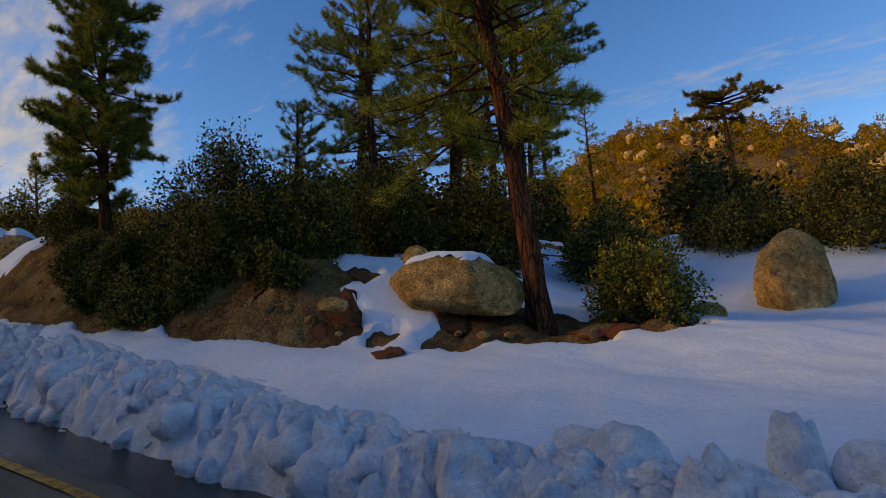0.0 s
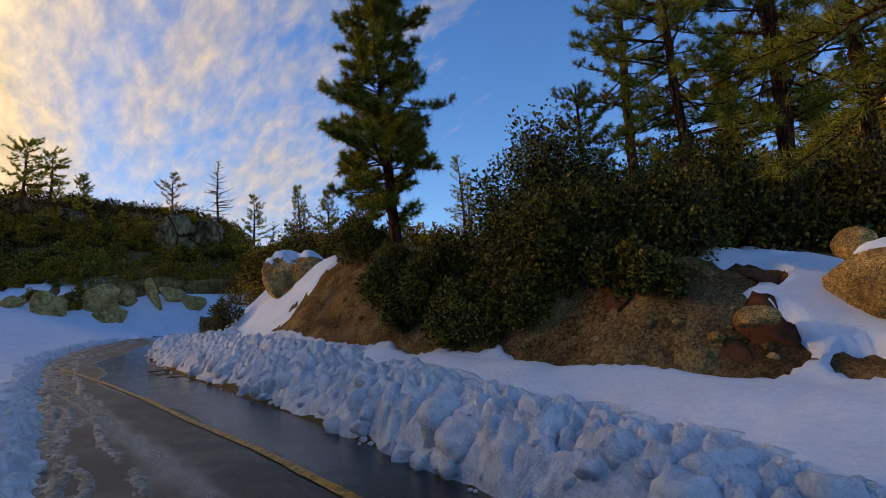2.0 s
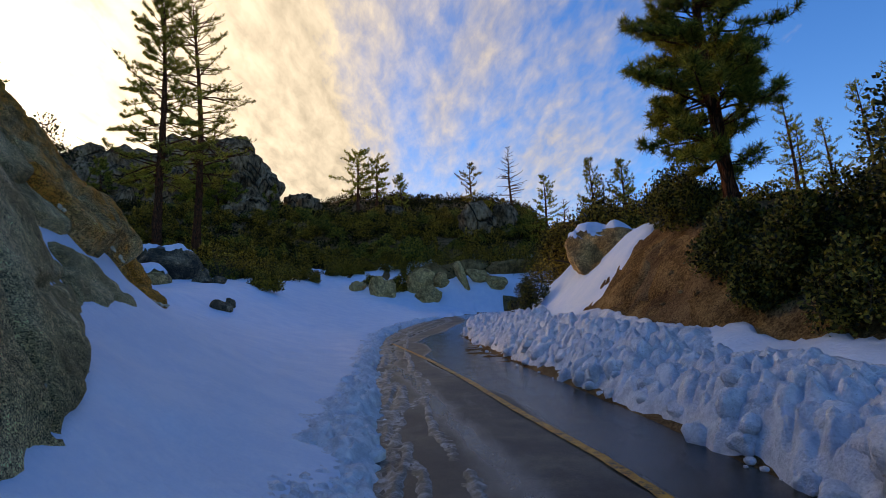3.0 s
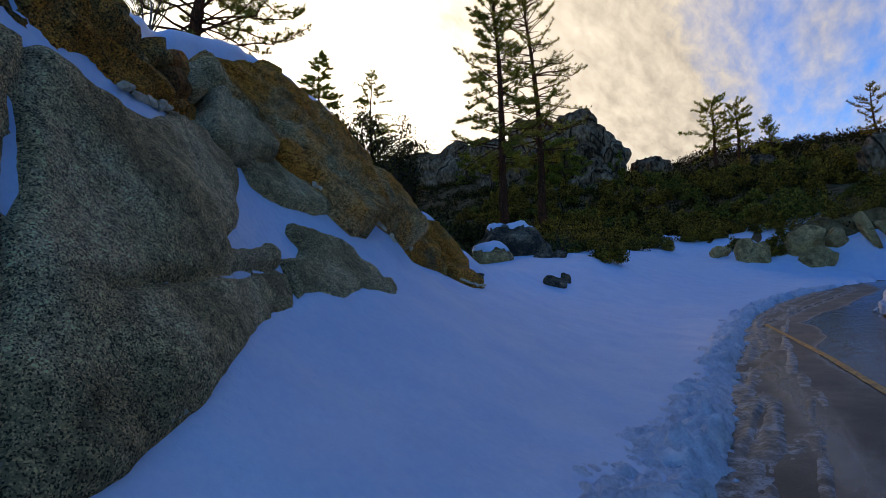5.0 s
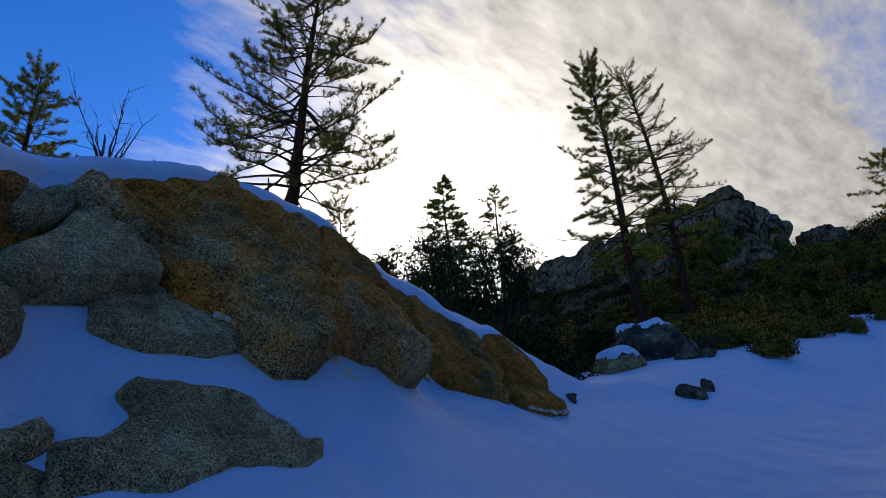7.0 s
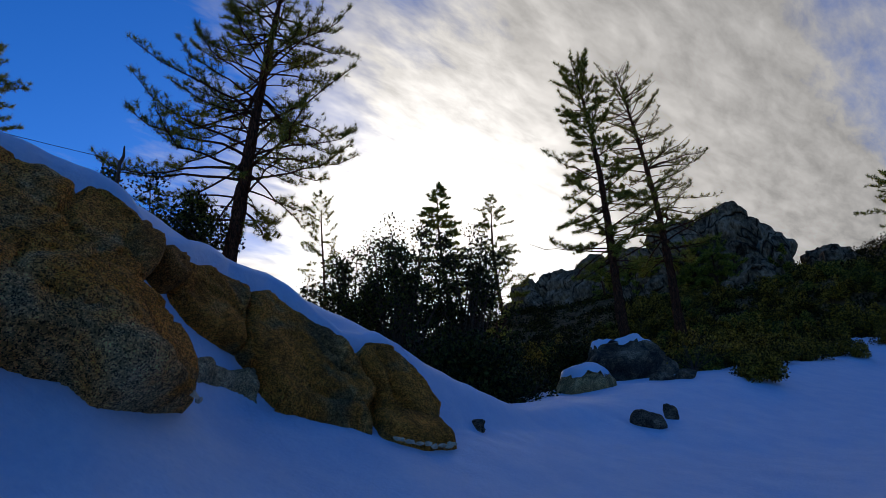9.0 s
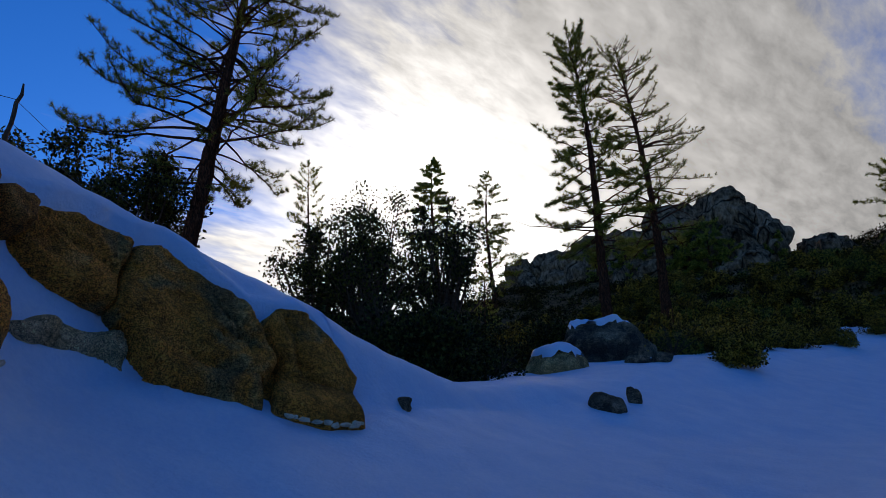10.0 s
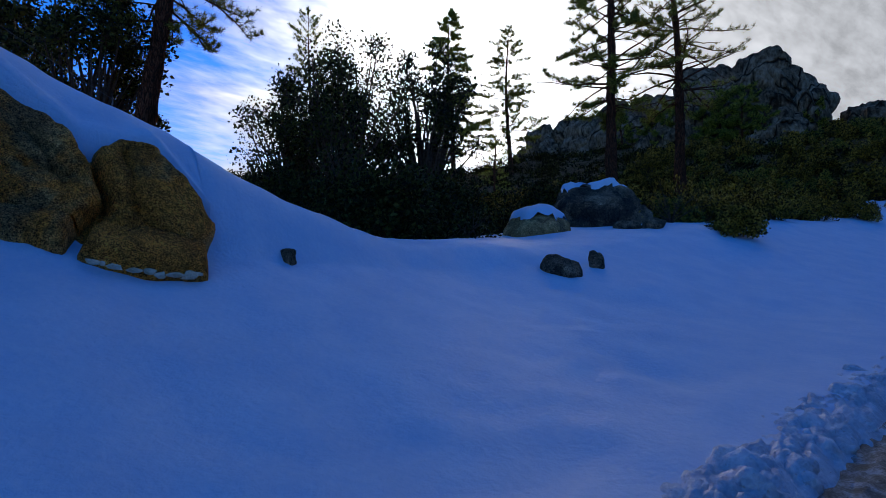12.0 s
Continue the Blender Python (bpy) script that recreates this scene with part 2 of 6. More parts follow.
TAN_ROCK = granite("tan_granite", [(0.38, 0.23, 0.085), (0.60, 0.38, 0.15), (0.70, 0.47, 0.20)], 120.0, (0.27, 0.165, 0.075), 1.3, 0.58, 0.35)
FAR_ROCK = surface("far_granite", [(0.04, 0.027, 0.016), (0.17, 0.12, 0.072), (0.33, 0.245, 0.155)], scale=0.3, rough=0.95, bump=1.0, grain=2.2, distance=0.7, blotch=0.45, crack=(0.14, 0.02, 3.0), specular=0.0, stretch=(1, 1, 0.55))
BANK_ROCK = surface("sandy_granite", [(0.06, 0.032, 0.012), (0.19, 0.112, 0.044), (0.35, 0.22, 0.095)], scale=1.3, rough=0.95, bump=1.0, grain=22, distance=0.04, speck=(50, 0.57, (0.06, 0.035, 0.018)), blotch=0.5, specular=0.0)
RUST = granite("rust_stained_granite", [(0.30, 0.13, 0.04), (0.55, 0.21, 0.04), (0.62, 0.28, 0.07)], 100.0, (0.10, 0.06, 0.03), 1.1, 0.60, 0.5)
DARK_ROCK = granite("dark_granite", [(0.09, 0.07, 0.046), (0.22, 0.165, 0.10), (0.36, 0.27, 0.165)], 80.0, (0.035, 0.03, 0.026), 0.5, 0.52, 0.5)
QUARTZ = surface("quartz", [(0.46, 0.35, 0.21), (0.78, 0.64, 0.44)], scale=6, rough=0.8, bump=0.7, grain=40)
ASPHALT_DRY = surface("wet_asphalt", [(0.012, 0.010, 0.008), (0.045, 0.036, 0.025), (0.12, 0.094, 0.06)], scale=0.7, rough=0.28, bump=0.5, grain=60, distance=0.010, specular=0.3, speck=(130, 0.62, (0.13, 0.115, 0.09)))
YELLOW = surface("road_yellow", [(0.14, 0.07, 0.015), (0.54, 0.23, 0.012), (0.62, 0.30, 0.02)], scale=9, rough=0.5, bump=0.4, grain=60, distance=0.004, speck=(16, 0.58, (0.09, 0.06, 0.03)), specular=0.3)
SLUSH = surface("slush", [(0.05, 0.042, 0.033), (0.15, 0.13, 0.105), (0.40, 0.39, 0.38)], scale=6, rough=0.4, bump=0.7, grain=50, distance=0.015)
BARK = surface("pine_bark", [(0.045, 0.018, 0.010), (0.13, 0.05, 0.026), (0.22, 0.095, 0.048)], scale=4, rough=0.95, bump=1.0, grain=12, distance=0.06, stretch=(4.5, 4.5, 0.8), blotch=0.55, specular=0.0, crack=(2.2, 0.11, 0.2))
GREY_WOOD = surface("dead_wood", [(0.10, 0.085, 0.075), (0.19, 0.165, 0.15)], scale=8, rough=0.9, bump=0.6, grain=40, stretch=(2, 2, 0.5))
NEEDLE = surface("pine_needles", [(0.06, 0.068, 0.011), (0.22, 0.225, 0.032), (0.46, 0.41, 0.06)], scale=1.2, rough=0.55, bump=0, translucent=0.4, island=0.55, spread=0.15, specular=0.1)
NEEDLE_WARM = surface("dry_pine_needles", [(0.08, 0.062, 0.009), (0.22, 0.155, 0.02), (0.38, 0.25, 0.035)], scale=1.2, rough=0.65, bump=0, translucent=0.30, island=0.55, spread=0.15, specular=0.0)
LEAF = surface("oak_leaves", [(0.010, 0.010, 0.002), (0.070, 0.068, 0.011), (0.24, 0.195, 0.03)], scale=1.6, rough=0.5, bump=0, translucent=0.18, island=0.5, spread=0.2, specular=0.2)
GREEN_LEAF = surface("manzanita_leaves", [(0.03, 0.034, 0.005), (0.145, 0.138, 0.016), (0.33, 0.25, 0.03)], scale=1.6, rough=0.6, bump=0, translucent=0.28, island=0.6, spread=0.2, specular=0.2)
SCRUB = surface("scrub_leaves", [(0.016, 0.010, 0.002), (0.145, 0.090, 0.010), (0.48, 0.30, 0.035)], scale=0.45, rough=0.6, bump=0, translucent=0.1, island=0.4, specular=0.1)
# oak leaves darkened by half in the colour, standing for backlit shade
BACKLIT_LEAF = surface("backlit_oak_leaves", [(0.008, 0.008, 0.002), (0.035, 0.036, 0.007), (0.10, 0.09, 0.016)], scale=1.2, rough=0.5, bump=0, translucent=0.12, island=0.5, spread=0.2, specular=0.1)
# darker copy of the scrub leaves: shade between the bushes put into the colour
SHADED_SCRUB = surface("shaded_scrub_leaves", [(0.006, 0.005, 0.002), (0.030, 0.022, 0.004), (0.10, 0.068, 0.010)], scale=0.3, rough=0.7, bump=0, translucent=0.05, island=0.4, specular=0.05)
# leaves tinted with the golden sunlight that falls on the far hill
SUNLIT_SCRUB = surface("sunlit_scrub", [(0.12, 0.07, 0.006), (0.26, 0.15, 0.012), (0.42, 0.245, 0.02)], scale=0.05, rough=0.6, bump=0, translucent=0.2, island=0.5, specular=0.0)
TWIG = surface("twigs", [(0.06, 0.038, 0.025), (0.13, 0.085, 0.055)], scale=10, rough=0.9, bump=0.4, grain=60, specular=0.05)
STEEL = surface("weathered_steel", [(0.06, 0.05, 0.045), (0.11, 0.10, 0.09)], scale=20, rough=0.6, bump=0.2)


def wet_asphalt():
    """Asphalt under meltwater: the "wet" attribute tells how deep the film is; a streaked noise breaks its edge."""
    m = ASPHALT_DRY.copy()
    m.name = "wet_asphalt_film"
    n, ln = m.node_tree.nodes, m.node_tree.links
    bsdf = next(k for k in n if k.type == "BSDF_PRINCIPLED")
    bsdf.inputs["Specular IOR Level"].default_value = 0.5
    tc, mp, no, film = n.new("ShaderNodeTexCoord"), n.new("ShaderNodeMapping"), n.new("ShaderNodeTexNoise"), n.new("ShaderNodeAttribute")
    mp.inputs["Scale"].default_value = (2.2, 0.6, 1.0)
    no.inputs["Scale"].default_value, no.inputs["Detail"].default_value, no.inputs["Distortion"].default_value = 1.5, 8.0, 0.8
    film.attribute_name = "wet"
    ln.new(tc.outputs["Object"], mp.inputs["Vector"])
    ln.new(mp.outputs[0], no.inputs["Vector"])
    add, ra, rb = n.new("ShaderNodeMath"), n.new("ShaderNodeMapRange"), n.new("ShaderNodeMapRange")
    add.operation = "ADD"
    ln.new(film.outputs["Fac"], add.inputs[0])
    ln.new(no.outputs["Fac"], add.inputs[1])
    for node, lo, hi in ((ra, 0.62, 0.13), (rb, 1.25, 0.34)):
        node.inputs["From Min"].default_value, node.inputs["From Max"].default_value = 0.55, 1.15
        node.inputs["To Min"].default_value, node.inputs["To Max"].default_value = lo, hi
        ln.new(add.outputs[0], node.inputs["Value"])
    ln.new(ra.outputs[0], bsdf.inputs["Roughness"])
    soaked = n.new("ShaderNodeHueSaturation")
    ln.new(bsdf.inputs["Base Color"].links[0].from_socket, soaked.inputs["Color"])
    ln.new(rb.outputs[0], soaked.inputs["Value"])
    ln.new(soaked.outputs["Color"], bsdf.inputs["Base Color"])
    bump = next(k for k in n if k.type == "BUMP")
    bump.inputs["Strength"].default_value = 0.35
    return m


ASPHALT = wet_asphalt()


# ---------- terrain ----------
def sstep(a, b, v):
    t = np.clip((v - a) / (b - a), 0.0, 1.0)
    return t * t * (3 - 2 * t)


def hashed(ix, iy, iz, seed):
    ix, iy, iz = np.asarray(ix), np.asarray(iy), np.asarray(iz)
    h = (ix * 374761393 + iy * 668265263 + iz * 2147483647 + seed * 974634777) & 0xFFFFFFFF
    h = ((h ^ (h >> 13)) * 1274126177) & 0xFFFFFFFF
    h = ((h ^ (h >> 16)) * 2246822519) & 0xFFFFFFFF
    return ((h ^ (h >> 15)) & 0xFFFFFF) / float(0xFFFFFF)


def vnoise(x, y, z=0.0, seed=0):
    """Smooth value noise in -1..1."""
    x, y, z = np.broadcast_arrays(np.asarray(x, float), np.asarray(y, float), np.asarray(z, float))
    ix, iy, iz = (np.floor(v).astype(np.int64) for v in (x, y, z))
    fx, fy, fz = x - ix, y - iy, z - iz
    fx, fy, fz = (f * f * f * (f * (f * 6 - 15) + 10) for f in (fx, fy, fz))
    out = 0
    for dx in (0, 1):
        for dy in (0, 1):
            for dz in (0, 1):
                w = (fx if dx else 1 - fx) * (fy if dy else 1 - fy) * (fz if dz else 1 - fz)
                out = out + w * hashed(ix + dx, iy + dy, iz + dz, seed)
    return out * 2 - 1


def fbm(x, y, z=0.0, octaves=4, seed=0, gain=0.5):
    total, amp = 0.0, 1.0
    for n in range(octaves):
        total = total + amp * vnoise(np.asarray(x) * 2**n, np.asarray(y) * 2**n, np.asarray(z) * 2**n, seed + 17 * n)
        amp *= gain
    return total


def cells(x, y, seed=0):
    """Cellular noise: distance to the nearest and the second nearest of scattered points."""
    x, y = np.broadcast_arrays(np.asarray(x, float), np.asarray(y, float))
    ix, iy = np.floor(x).astype(np.int64), np.floor(y).astype(np.int64)
    best, second = np.full(x.shape, 9.0), np.full(x.shape, 9.0)
    for dx in (-1, 0, 1):
        for dy in (-1, 0, 1):
            px = ix + dx + hashed(ix + dx, iy + dy, ix * 0, seed)
            py = iy + dy + hashed(ix + dx, iy + dy, ix * 0 + 7, seed)
            d = np.hypot(px - x, py - y)
            second = np.minimum(second, np.maximum(best, d))
            best = np.minimum(best, d)
    return best, second


def road_z(y):
    return 0.08 * y


def edge_left(y):
    return np.interp(y, [-80, 4, 10, 14, 18, 25, 30, 36, 45, 52, 57, 60, 63], [-0.7, -0.6, -0.55, -0.85, -1.15, -1.55, -1.65, -1.3, 0.1, 2.2, 5.0, 9.0, 30.0])


def edge_right(y):
    return np.interp(y, [-80, 4, 8, 12, 16, 20, 24, 28, 32, 38, 45, 50, 53, 56], [3.4, 3.15, 3.0, 2.85, 2.6, 2.3, 1.95, 1.9, 2.2, 3.6, 6.5, 10.0, 16.0, 36.0])


def bank_foot(y):
    """The foot of the earth bank on the uphill side of the road."""
    return np.interp(y, [-60, 0, 4, 6.5, 8.4, 13.3, 17.3, 20, 24, 28, 33, 45, 53, 56], [7.5, 7.0, 6.4, 5.65, 5.25, 4.7, 3.75, 3.6, 3.6, 3.9, 5.2, 9.5, 20.0, 40.0])


def rock_foot(y):
    """The foot of the granite outcrop on the other side."""
    return np.interp(y, [-60, 4, 8.9, 11.8, 14, 15, 16, 17, 18, 19.5, 20.6, 26, 32, 45, 60], [-1.9, -1.95, -2.62, -4.3, -4.65, -5.2, -6.3, -7.2, -7.6, -7.5, -7.35, -8.5, -8.5, -9.0, -9.0])


def hill(x, y):
    ramp = lambda v, w: 0.5 * (v + np.sqrt(v * v + w * w))  # noqa: E731
    along, away = ramp(y - 46, 8), ramp(-x - 13, 6)
    lift = 0.09 * ramp(y - 70, 8) * sstep(-26, -12, x) - 0.09 * ramp(y - 112, 8) * sstep(-26, -12, x)
    return lift + 2.6 + 0.40 * along + 0.36 * away - 0.0022 * along * away - 0.20 * ramp(y - 112, 25) - 0.12 * ramp(y - 160, 30) - 0.3 * ramp(-x - 60, 20) - 0.12 * ramp(x - 15, 15) + 1.6 * vnoise(x * 0.045, y * 0.045, seed=8)


def soil(x, y):
    """Height of the bare ground."""
    z, xl, xr = road_z(y), edge_left(y), edge_right(y)
    # uphill side
    foot, rise = bank_foot(y), np.interp(y, [-60, 0, 4, 6, 8, 12, 16, 22, 30, 40], [0.35, 0.35, 0.55, 0.85, 1.55, 2.1, 2.55, 2.75, 2.4, 1.5])
    wide = np.interp(y, [4, 6, 8, 12, 16, 20, 30], [3.2, 2.4, 1.6, 1.9, 2.6, 3.0, 4.0])
    r = np.maximum(0, x - xr)
    span = np.maximum(0.5, foot - xr)
    shelf = 0.62 * sstep(0, 1, r / span)
    over = np.maximum(0, x - foot)
    up = shelf + rise * sstep(-0.15, 1.0, over / wide) + (0.05 - 0.035 * sstep(7, 4, y)) * np.maximum(0, over - wide) + 0.05 * np.maximum(0, over - 9) * sstep(7, 4, y)
    up = up + np.interp(y, [-250, -60, 0, 22, 40, 63, 85, 105, 150, 250, 400], [25, 34, 39, 47, 53, 60, 60, 50, 30, 12, 2]) * np.exp(-(((x - 250) / 75.0) ** 2))
    up = up + 1.5 * sstep(12.4, 19.0, x) * sstep(8.0, 5.0, y)  # the slope behind the lone boulder
    # downhill side
    rf = rock_foot(y)
    lf = np.maximum(0.6, xl - rf)
    l = np.maximum(0, xl - x)
    zf = np.interp(y, [0, 5, 8.9, 11.8, 14, 16, 18, 20.6, 26, 32, 45, 60], [0.8, 0.8, 0.95, 1.95, 1.9, 2.4, 2.5, 1.95, 1.75, 1.8, 2.6, 3.0])
    tall = np.interp(y, [0, 6, 9, 10, 11, 12, 14, 15, 16, 17.5, 18.8, 20.3, 22, 24, 30], [2.5, 3.6, 3.9, 3.65, 3.35, 3.2, 3.1, 2.8, 2.4, 2.2, 1.75, 1.5, 0.9, 0.5, 0.5])
    upper = np.interp(y, [6, 10, 13, 16, 18, 20, 23, 26, 32, 40], [0.35, 0.35, 0.5, 0.6, 0.5, 0.38, 0.25, 0.15, 0.2, 0.25])
    apron = zf * np.minimum(1, l / lf) ** 1.7
    beyond = np.maximum(0, l - lf)
    steep = np.interp(y, [8, 10, 11.3, 15, 17, 18.5, 20.6, 24, 30], [2.3, 2.0, 1.45, 1.4, 2.2, 2.4, 2.0, 0.9, 0.5])
    run = beyond * steep / tall
    down = apron + tall * (run / (1 + run**5) ** 0.2) + upper * 8 * (1 - np.exp(-np.maximum(0, beyond - 0.7 * tall / steep) / 8))
    side = np.where(x > 0.5 * (xl + xr), up, down)
    base = z + side
    far = np.minimum(np.maximum(xl - x, x - xr), 60)
    extra = np.maximum(0, hill(x, y) - base) * sstep(2.5, 14, far)
    rough = 0.05 * fbm(x * 0.9, y * 0.9, octaves=3, seed=3) * sstep(0.2, 1.5, far) + 0.9 * fbm(x * 0.08, y * 0.08, octaves=3, seed=5) * sstep(8, 40, far)
    dig = -0.12 * sstep(0.1, -0.2, np.maximum(xl - x, x - xr))
    return base + extra + rough + dig


def snow_depth(x, y):
    """Depth of the snow over the ground; below nought it is bare."""
    xl, xr, foot = edge_left(y), edge_right(y), bank_foot(y)
    n = fbm(x * 0.55, y * 0.55, octaves=4, seed=11)
    fine = fbm(x * 2.3, y * 2.3, octaves=3, seed=12)
    out = np.maximum(xl - x, x - xr)
    edge = 0.5 * sstep(-0.05, 0.35, out) - 0.3
    d = np.minimum(edge, 0.16 + 0.03 * n)
    # bare earth of the cut bank
    o = x - foot
    bare = sstep(0.0, 0.7, y - 6.5 - 0.85 * np.maximum(0, x - 5.9) + 0.5 * n) * sstep(19.5, 17.0, y + 0.8 * n) * sstep(-0.05, 0.18, o + 0.10 * fine + 0.12 * n)
    d = d - 0.55 * bare
    # earth round the pine and below the boulder
    for cx, cy, rx, ry in ((8.35, 4.3, 0.95, 1.0), (7.5, 4.9, 1.1, 0.45), (6.45, 5.8, 0.33, 0.25), (9.6, 3.1, 0.9, 0.8), (6.3, 6.9, 0.5, 0.6), (7.3, 7.4, 0.5, 0.4)):
        q = ((x - cx) / rx) ** 2 + ((y - cy) / ry) ** 2
        d = d - 0.5 * sstep(1.5, 0.6, q + 0.5 * fine + 0.3 * n)
    # the wood behind is nearly bare, the hill ahead patchy
    d = d - 0.5 * sstep(2.6, 4.5, o) * sstep(6, 9, y) * sstep(-0.5, 0.2, n + 0.2)
    d = d - 0.6 * sstep(11, 22, x - 7.0 * sstep(8.0, 5.0, y)) * sstep(-0.45, 0.1, n + 0.15)
    ahead = np.maximum(sstep(67, 76, y + 5 * n), sstep(38, 44, y + 3 * n) * sstep(-12.0, -16.0, x + 2 * n)) * sstep(1.0, 5.0, out)
    left = sstep(-15, -20, x) * sstep(18, 24, y)
    d = d - np.maximum(ahead, left) * (0.32 + 0.35 * sstep(-0.5, 0.3, n + 0.5 * fine))
    d = d - 0.6 * sstep(26, 36, x)
    return d


def snow(x, y):
    drift = 0.06 * vnoise(x * 0.4, y * 0.2, seed=21) + 0.016 * vnoise(x * 0.9 + y * 0.7, y * 0.35, seed=22)
    soft = sstep(0.3, 2.0, np.maximum(edge_left(y) - x, x - edge_right(y)))
    drift = drift + (0.006 + 0.016 * sstep(0, 1, x - edge_right(y))) * fbm(x * 1.3, y * 1.1, octaves=4, seed=23)
    drift = drift + (0.045 * vnoise(x * 0.16, y * 0.75 + 0.12 * x, seed=24) + 0.02 * vnoise(x * 0.3, y * 1.9 + 0.3 * x, seed=25)) * sstep(0.8, 2.5, edge_left(y) - x)
    return soil(x, y) + snow_depth(x, y) + drift * soft


# ---------- builders ----------
def mesh(name, verts, faces, material, smooth=True, extra=(), slots=None):
    """A mesh from an array of places and arrays of corners (all of one length each)."""
    me = bpy.data.meshes.new(name)
    verts = np.asarray(verts, np.float32)
    groups = faces if isinstance(faces, list) else [faces]
    groups = [np.asarray(g, np.int32) for g in groups if len(g)]
    corners = np.concatenate([g.ravel() for g in groups])
    sizes = np.concatenate([np.full(len(g), g.shape[1], np.int32) for g in groups])
    starts = np.concatenate([[0], np.cumsum(sizes)[:-1]]).astype(np.int32)
    me.vertices.add(len(verts))
    me.vertices.foreach_set("co", verts.ravel())
    me.loops.add(len(corners))
    me.loops.foreach_set("vertex_index", corners)
    me.polygons.add(len(sizes))
    me.polygons.foreach_set("loop_start", starts)
    me.polygons.foreach_set("loop_total", sizes)
    me.polygons.foreach_set("use_smooth", np.full(len(sizes), smooth))
    for m in (material, *extra):
        me.materials.append(m)
    if slots is not None:
        me.polygons.foreach_set("material_index", np.asarray(slots, np.int32))
    me.update(calc_edges=True)
    me.validate()
    return me


def thing(name, label, category, group="", kind="", at=(0, 0, 0)):
    ob = new(name)
    ob.empty_display_size = 0.2
    ob.location = at
    return tagged(ob, label, category, group, kind)


def part(name, me, parent, label=""):
    ob = new(name, me)
    ob.parent = parent
    return tagged(ob, label)


def grid_faces(rows, cols):
    i = np.arange(rows * cols).reshape(rows, cols)
    return np.stack([i[:-1, :-1].ravel(), i[:-1, 1:].ravel(), i[1:, 1:].ravel(), i[1:, :-1].ravel()], 1)


def tube(points, radii, sides=6, rough=0.0, seed=0):
    """A tapered tube along points: places and quads."""
    p, r = np.asarray(points, float), np.asarray(radii, float)
    d = np.gradient(p, axis=0)
    d /= np.linalg.norm(d, axis=1, keepdims=True) + 1e-9
    ref = np.where(np.abs(d[:, 2:]) > 0.9, [[1.0, 0, 0]], [[0, 0, 1.0]])
    u = np.cross(d, ref)
    u /= np.linalg.norm(u, axis=1, keepdims=True) + 1e-9
    v = np.cross(d, u)
    a = np.linspace(0, 2 * np.pi, sides, endpoint=False)
    rr = r[:, None] * np.ones((1, sides))
    if rough:
        h = np.arange(len(p))[:, None] * 0.35
        rr = rr * (1 + rough * fbm(np.cos(a)[None] * 2.2 + seed, np.sin(a)[None] * 2.2, h, 3, seed))
    verts = p[:, None] + rr[..., None] * (np.cos(a)[None, :, None] * u[:, None] + np.sin(a)[None, :, None] * v[:, None])
    i = np.arange(len(p) * sides).reshape(len(p), sides)
    j = np.roll(i, -1, axis=1)
    return verts.reshape(-1, 3), np.stack([i[:-1].ravel(), j[:-1].ravel(), j[1:].ravel(), i[1:].ravel()], 1)


def merged(pieces):
    verts, faces, at = [], [], 0
    for v, f in pieces:
        verts.append(v)
        faces.append(np.asarray(f) + at)
        at += len(v)
    return np.concatenate(verts), np.concatenate(faces)


def unit(v):
    return v / (np.linalg.norm(v, axis=-1, keepdims=True) + 1e-9)


def needles(places, ways, rng, count, length, width, spread=1.25):
    """Tufts of thin pointed needles: one triangle each."""
    t = len(places)
    p, d = np.repeat(places, count, 0), np.repeat(ways, count, 0)
    w = unit(d * 0.9 + spread * rng.normal(size=(t * count, 3)) * 0.75)
    side = unit(np.cross(w, rng.normal(size=(t * count, 3)))) * width
    root = p - d * (rng.random((t * count, 1)) ** 1.5 * length * 0.55)
    tip = root + w * (length * (0.7 + 0.5 * rng.random((t * count, 1))))
    verts = np.stack([root - side, root + side, tip], 1).reshape(-1, 3)
    return verts, np.arange(len(verts)).reshape(-1, 3)


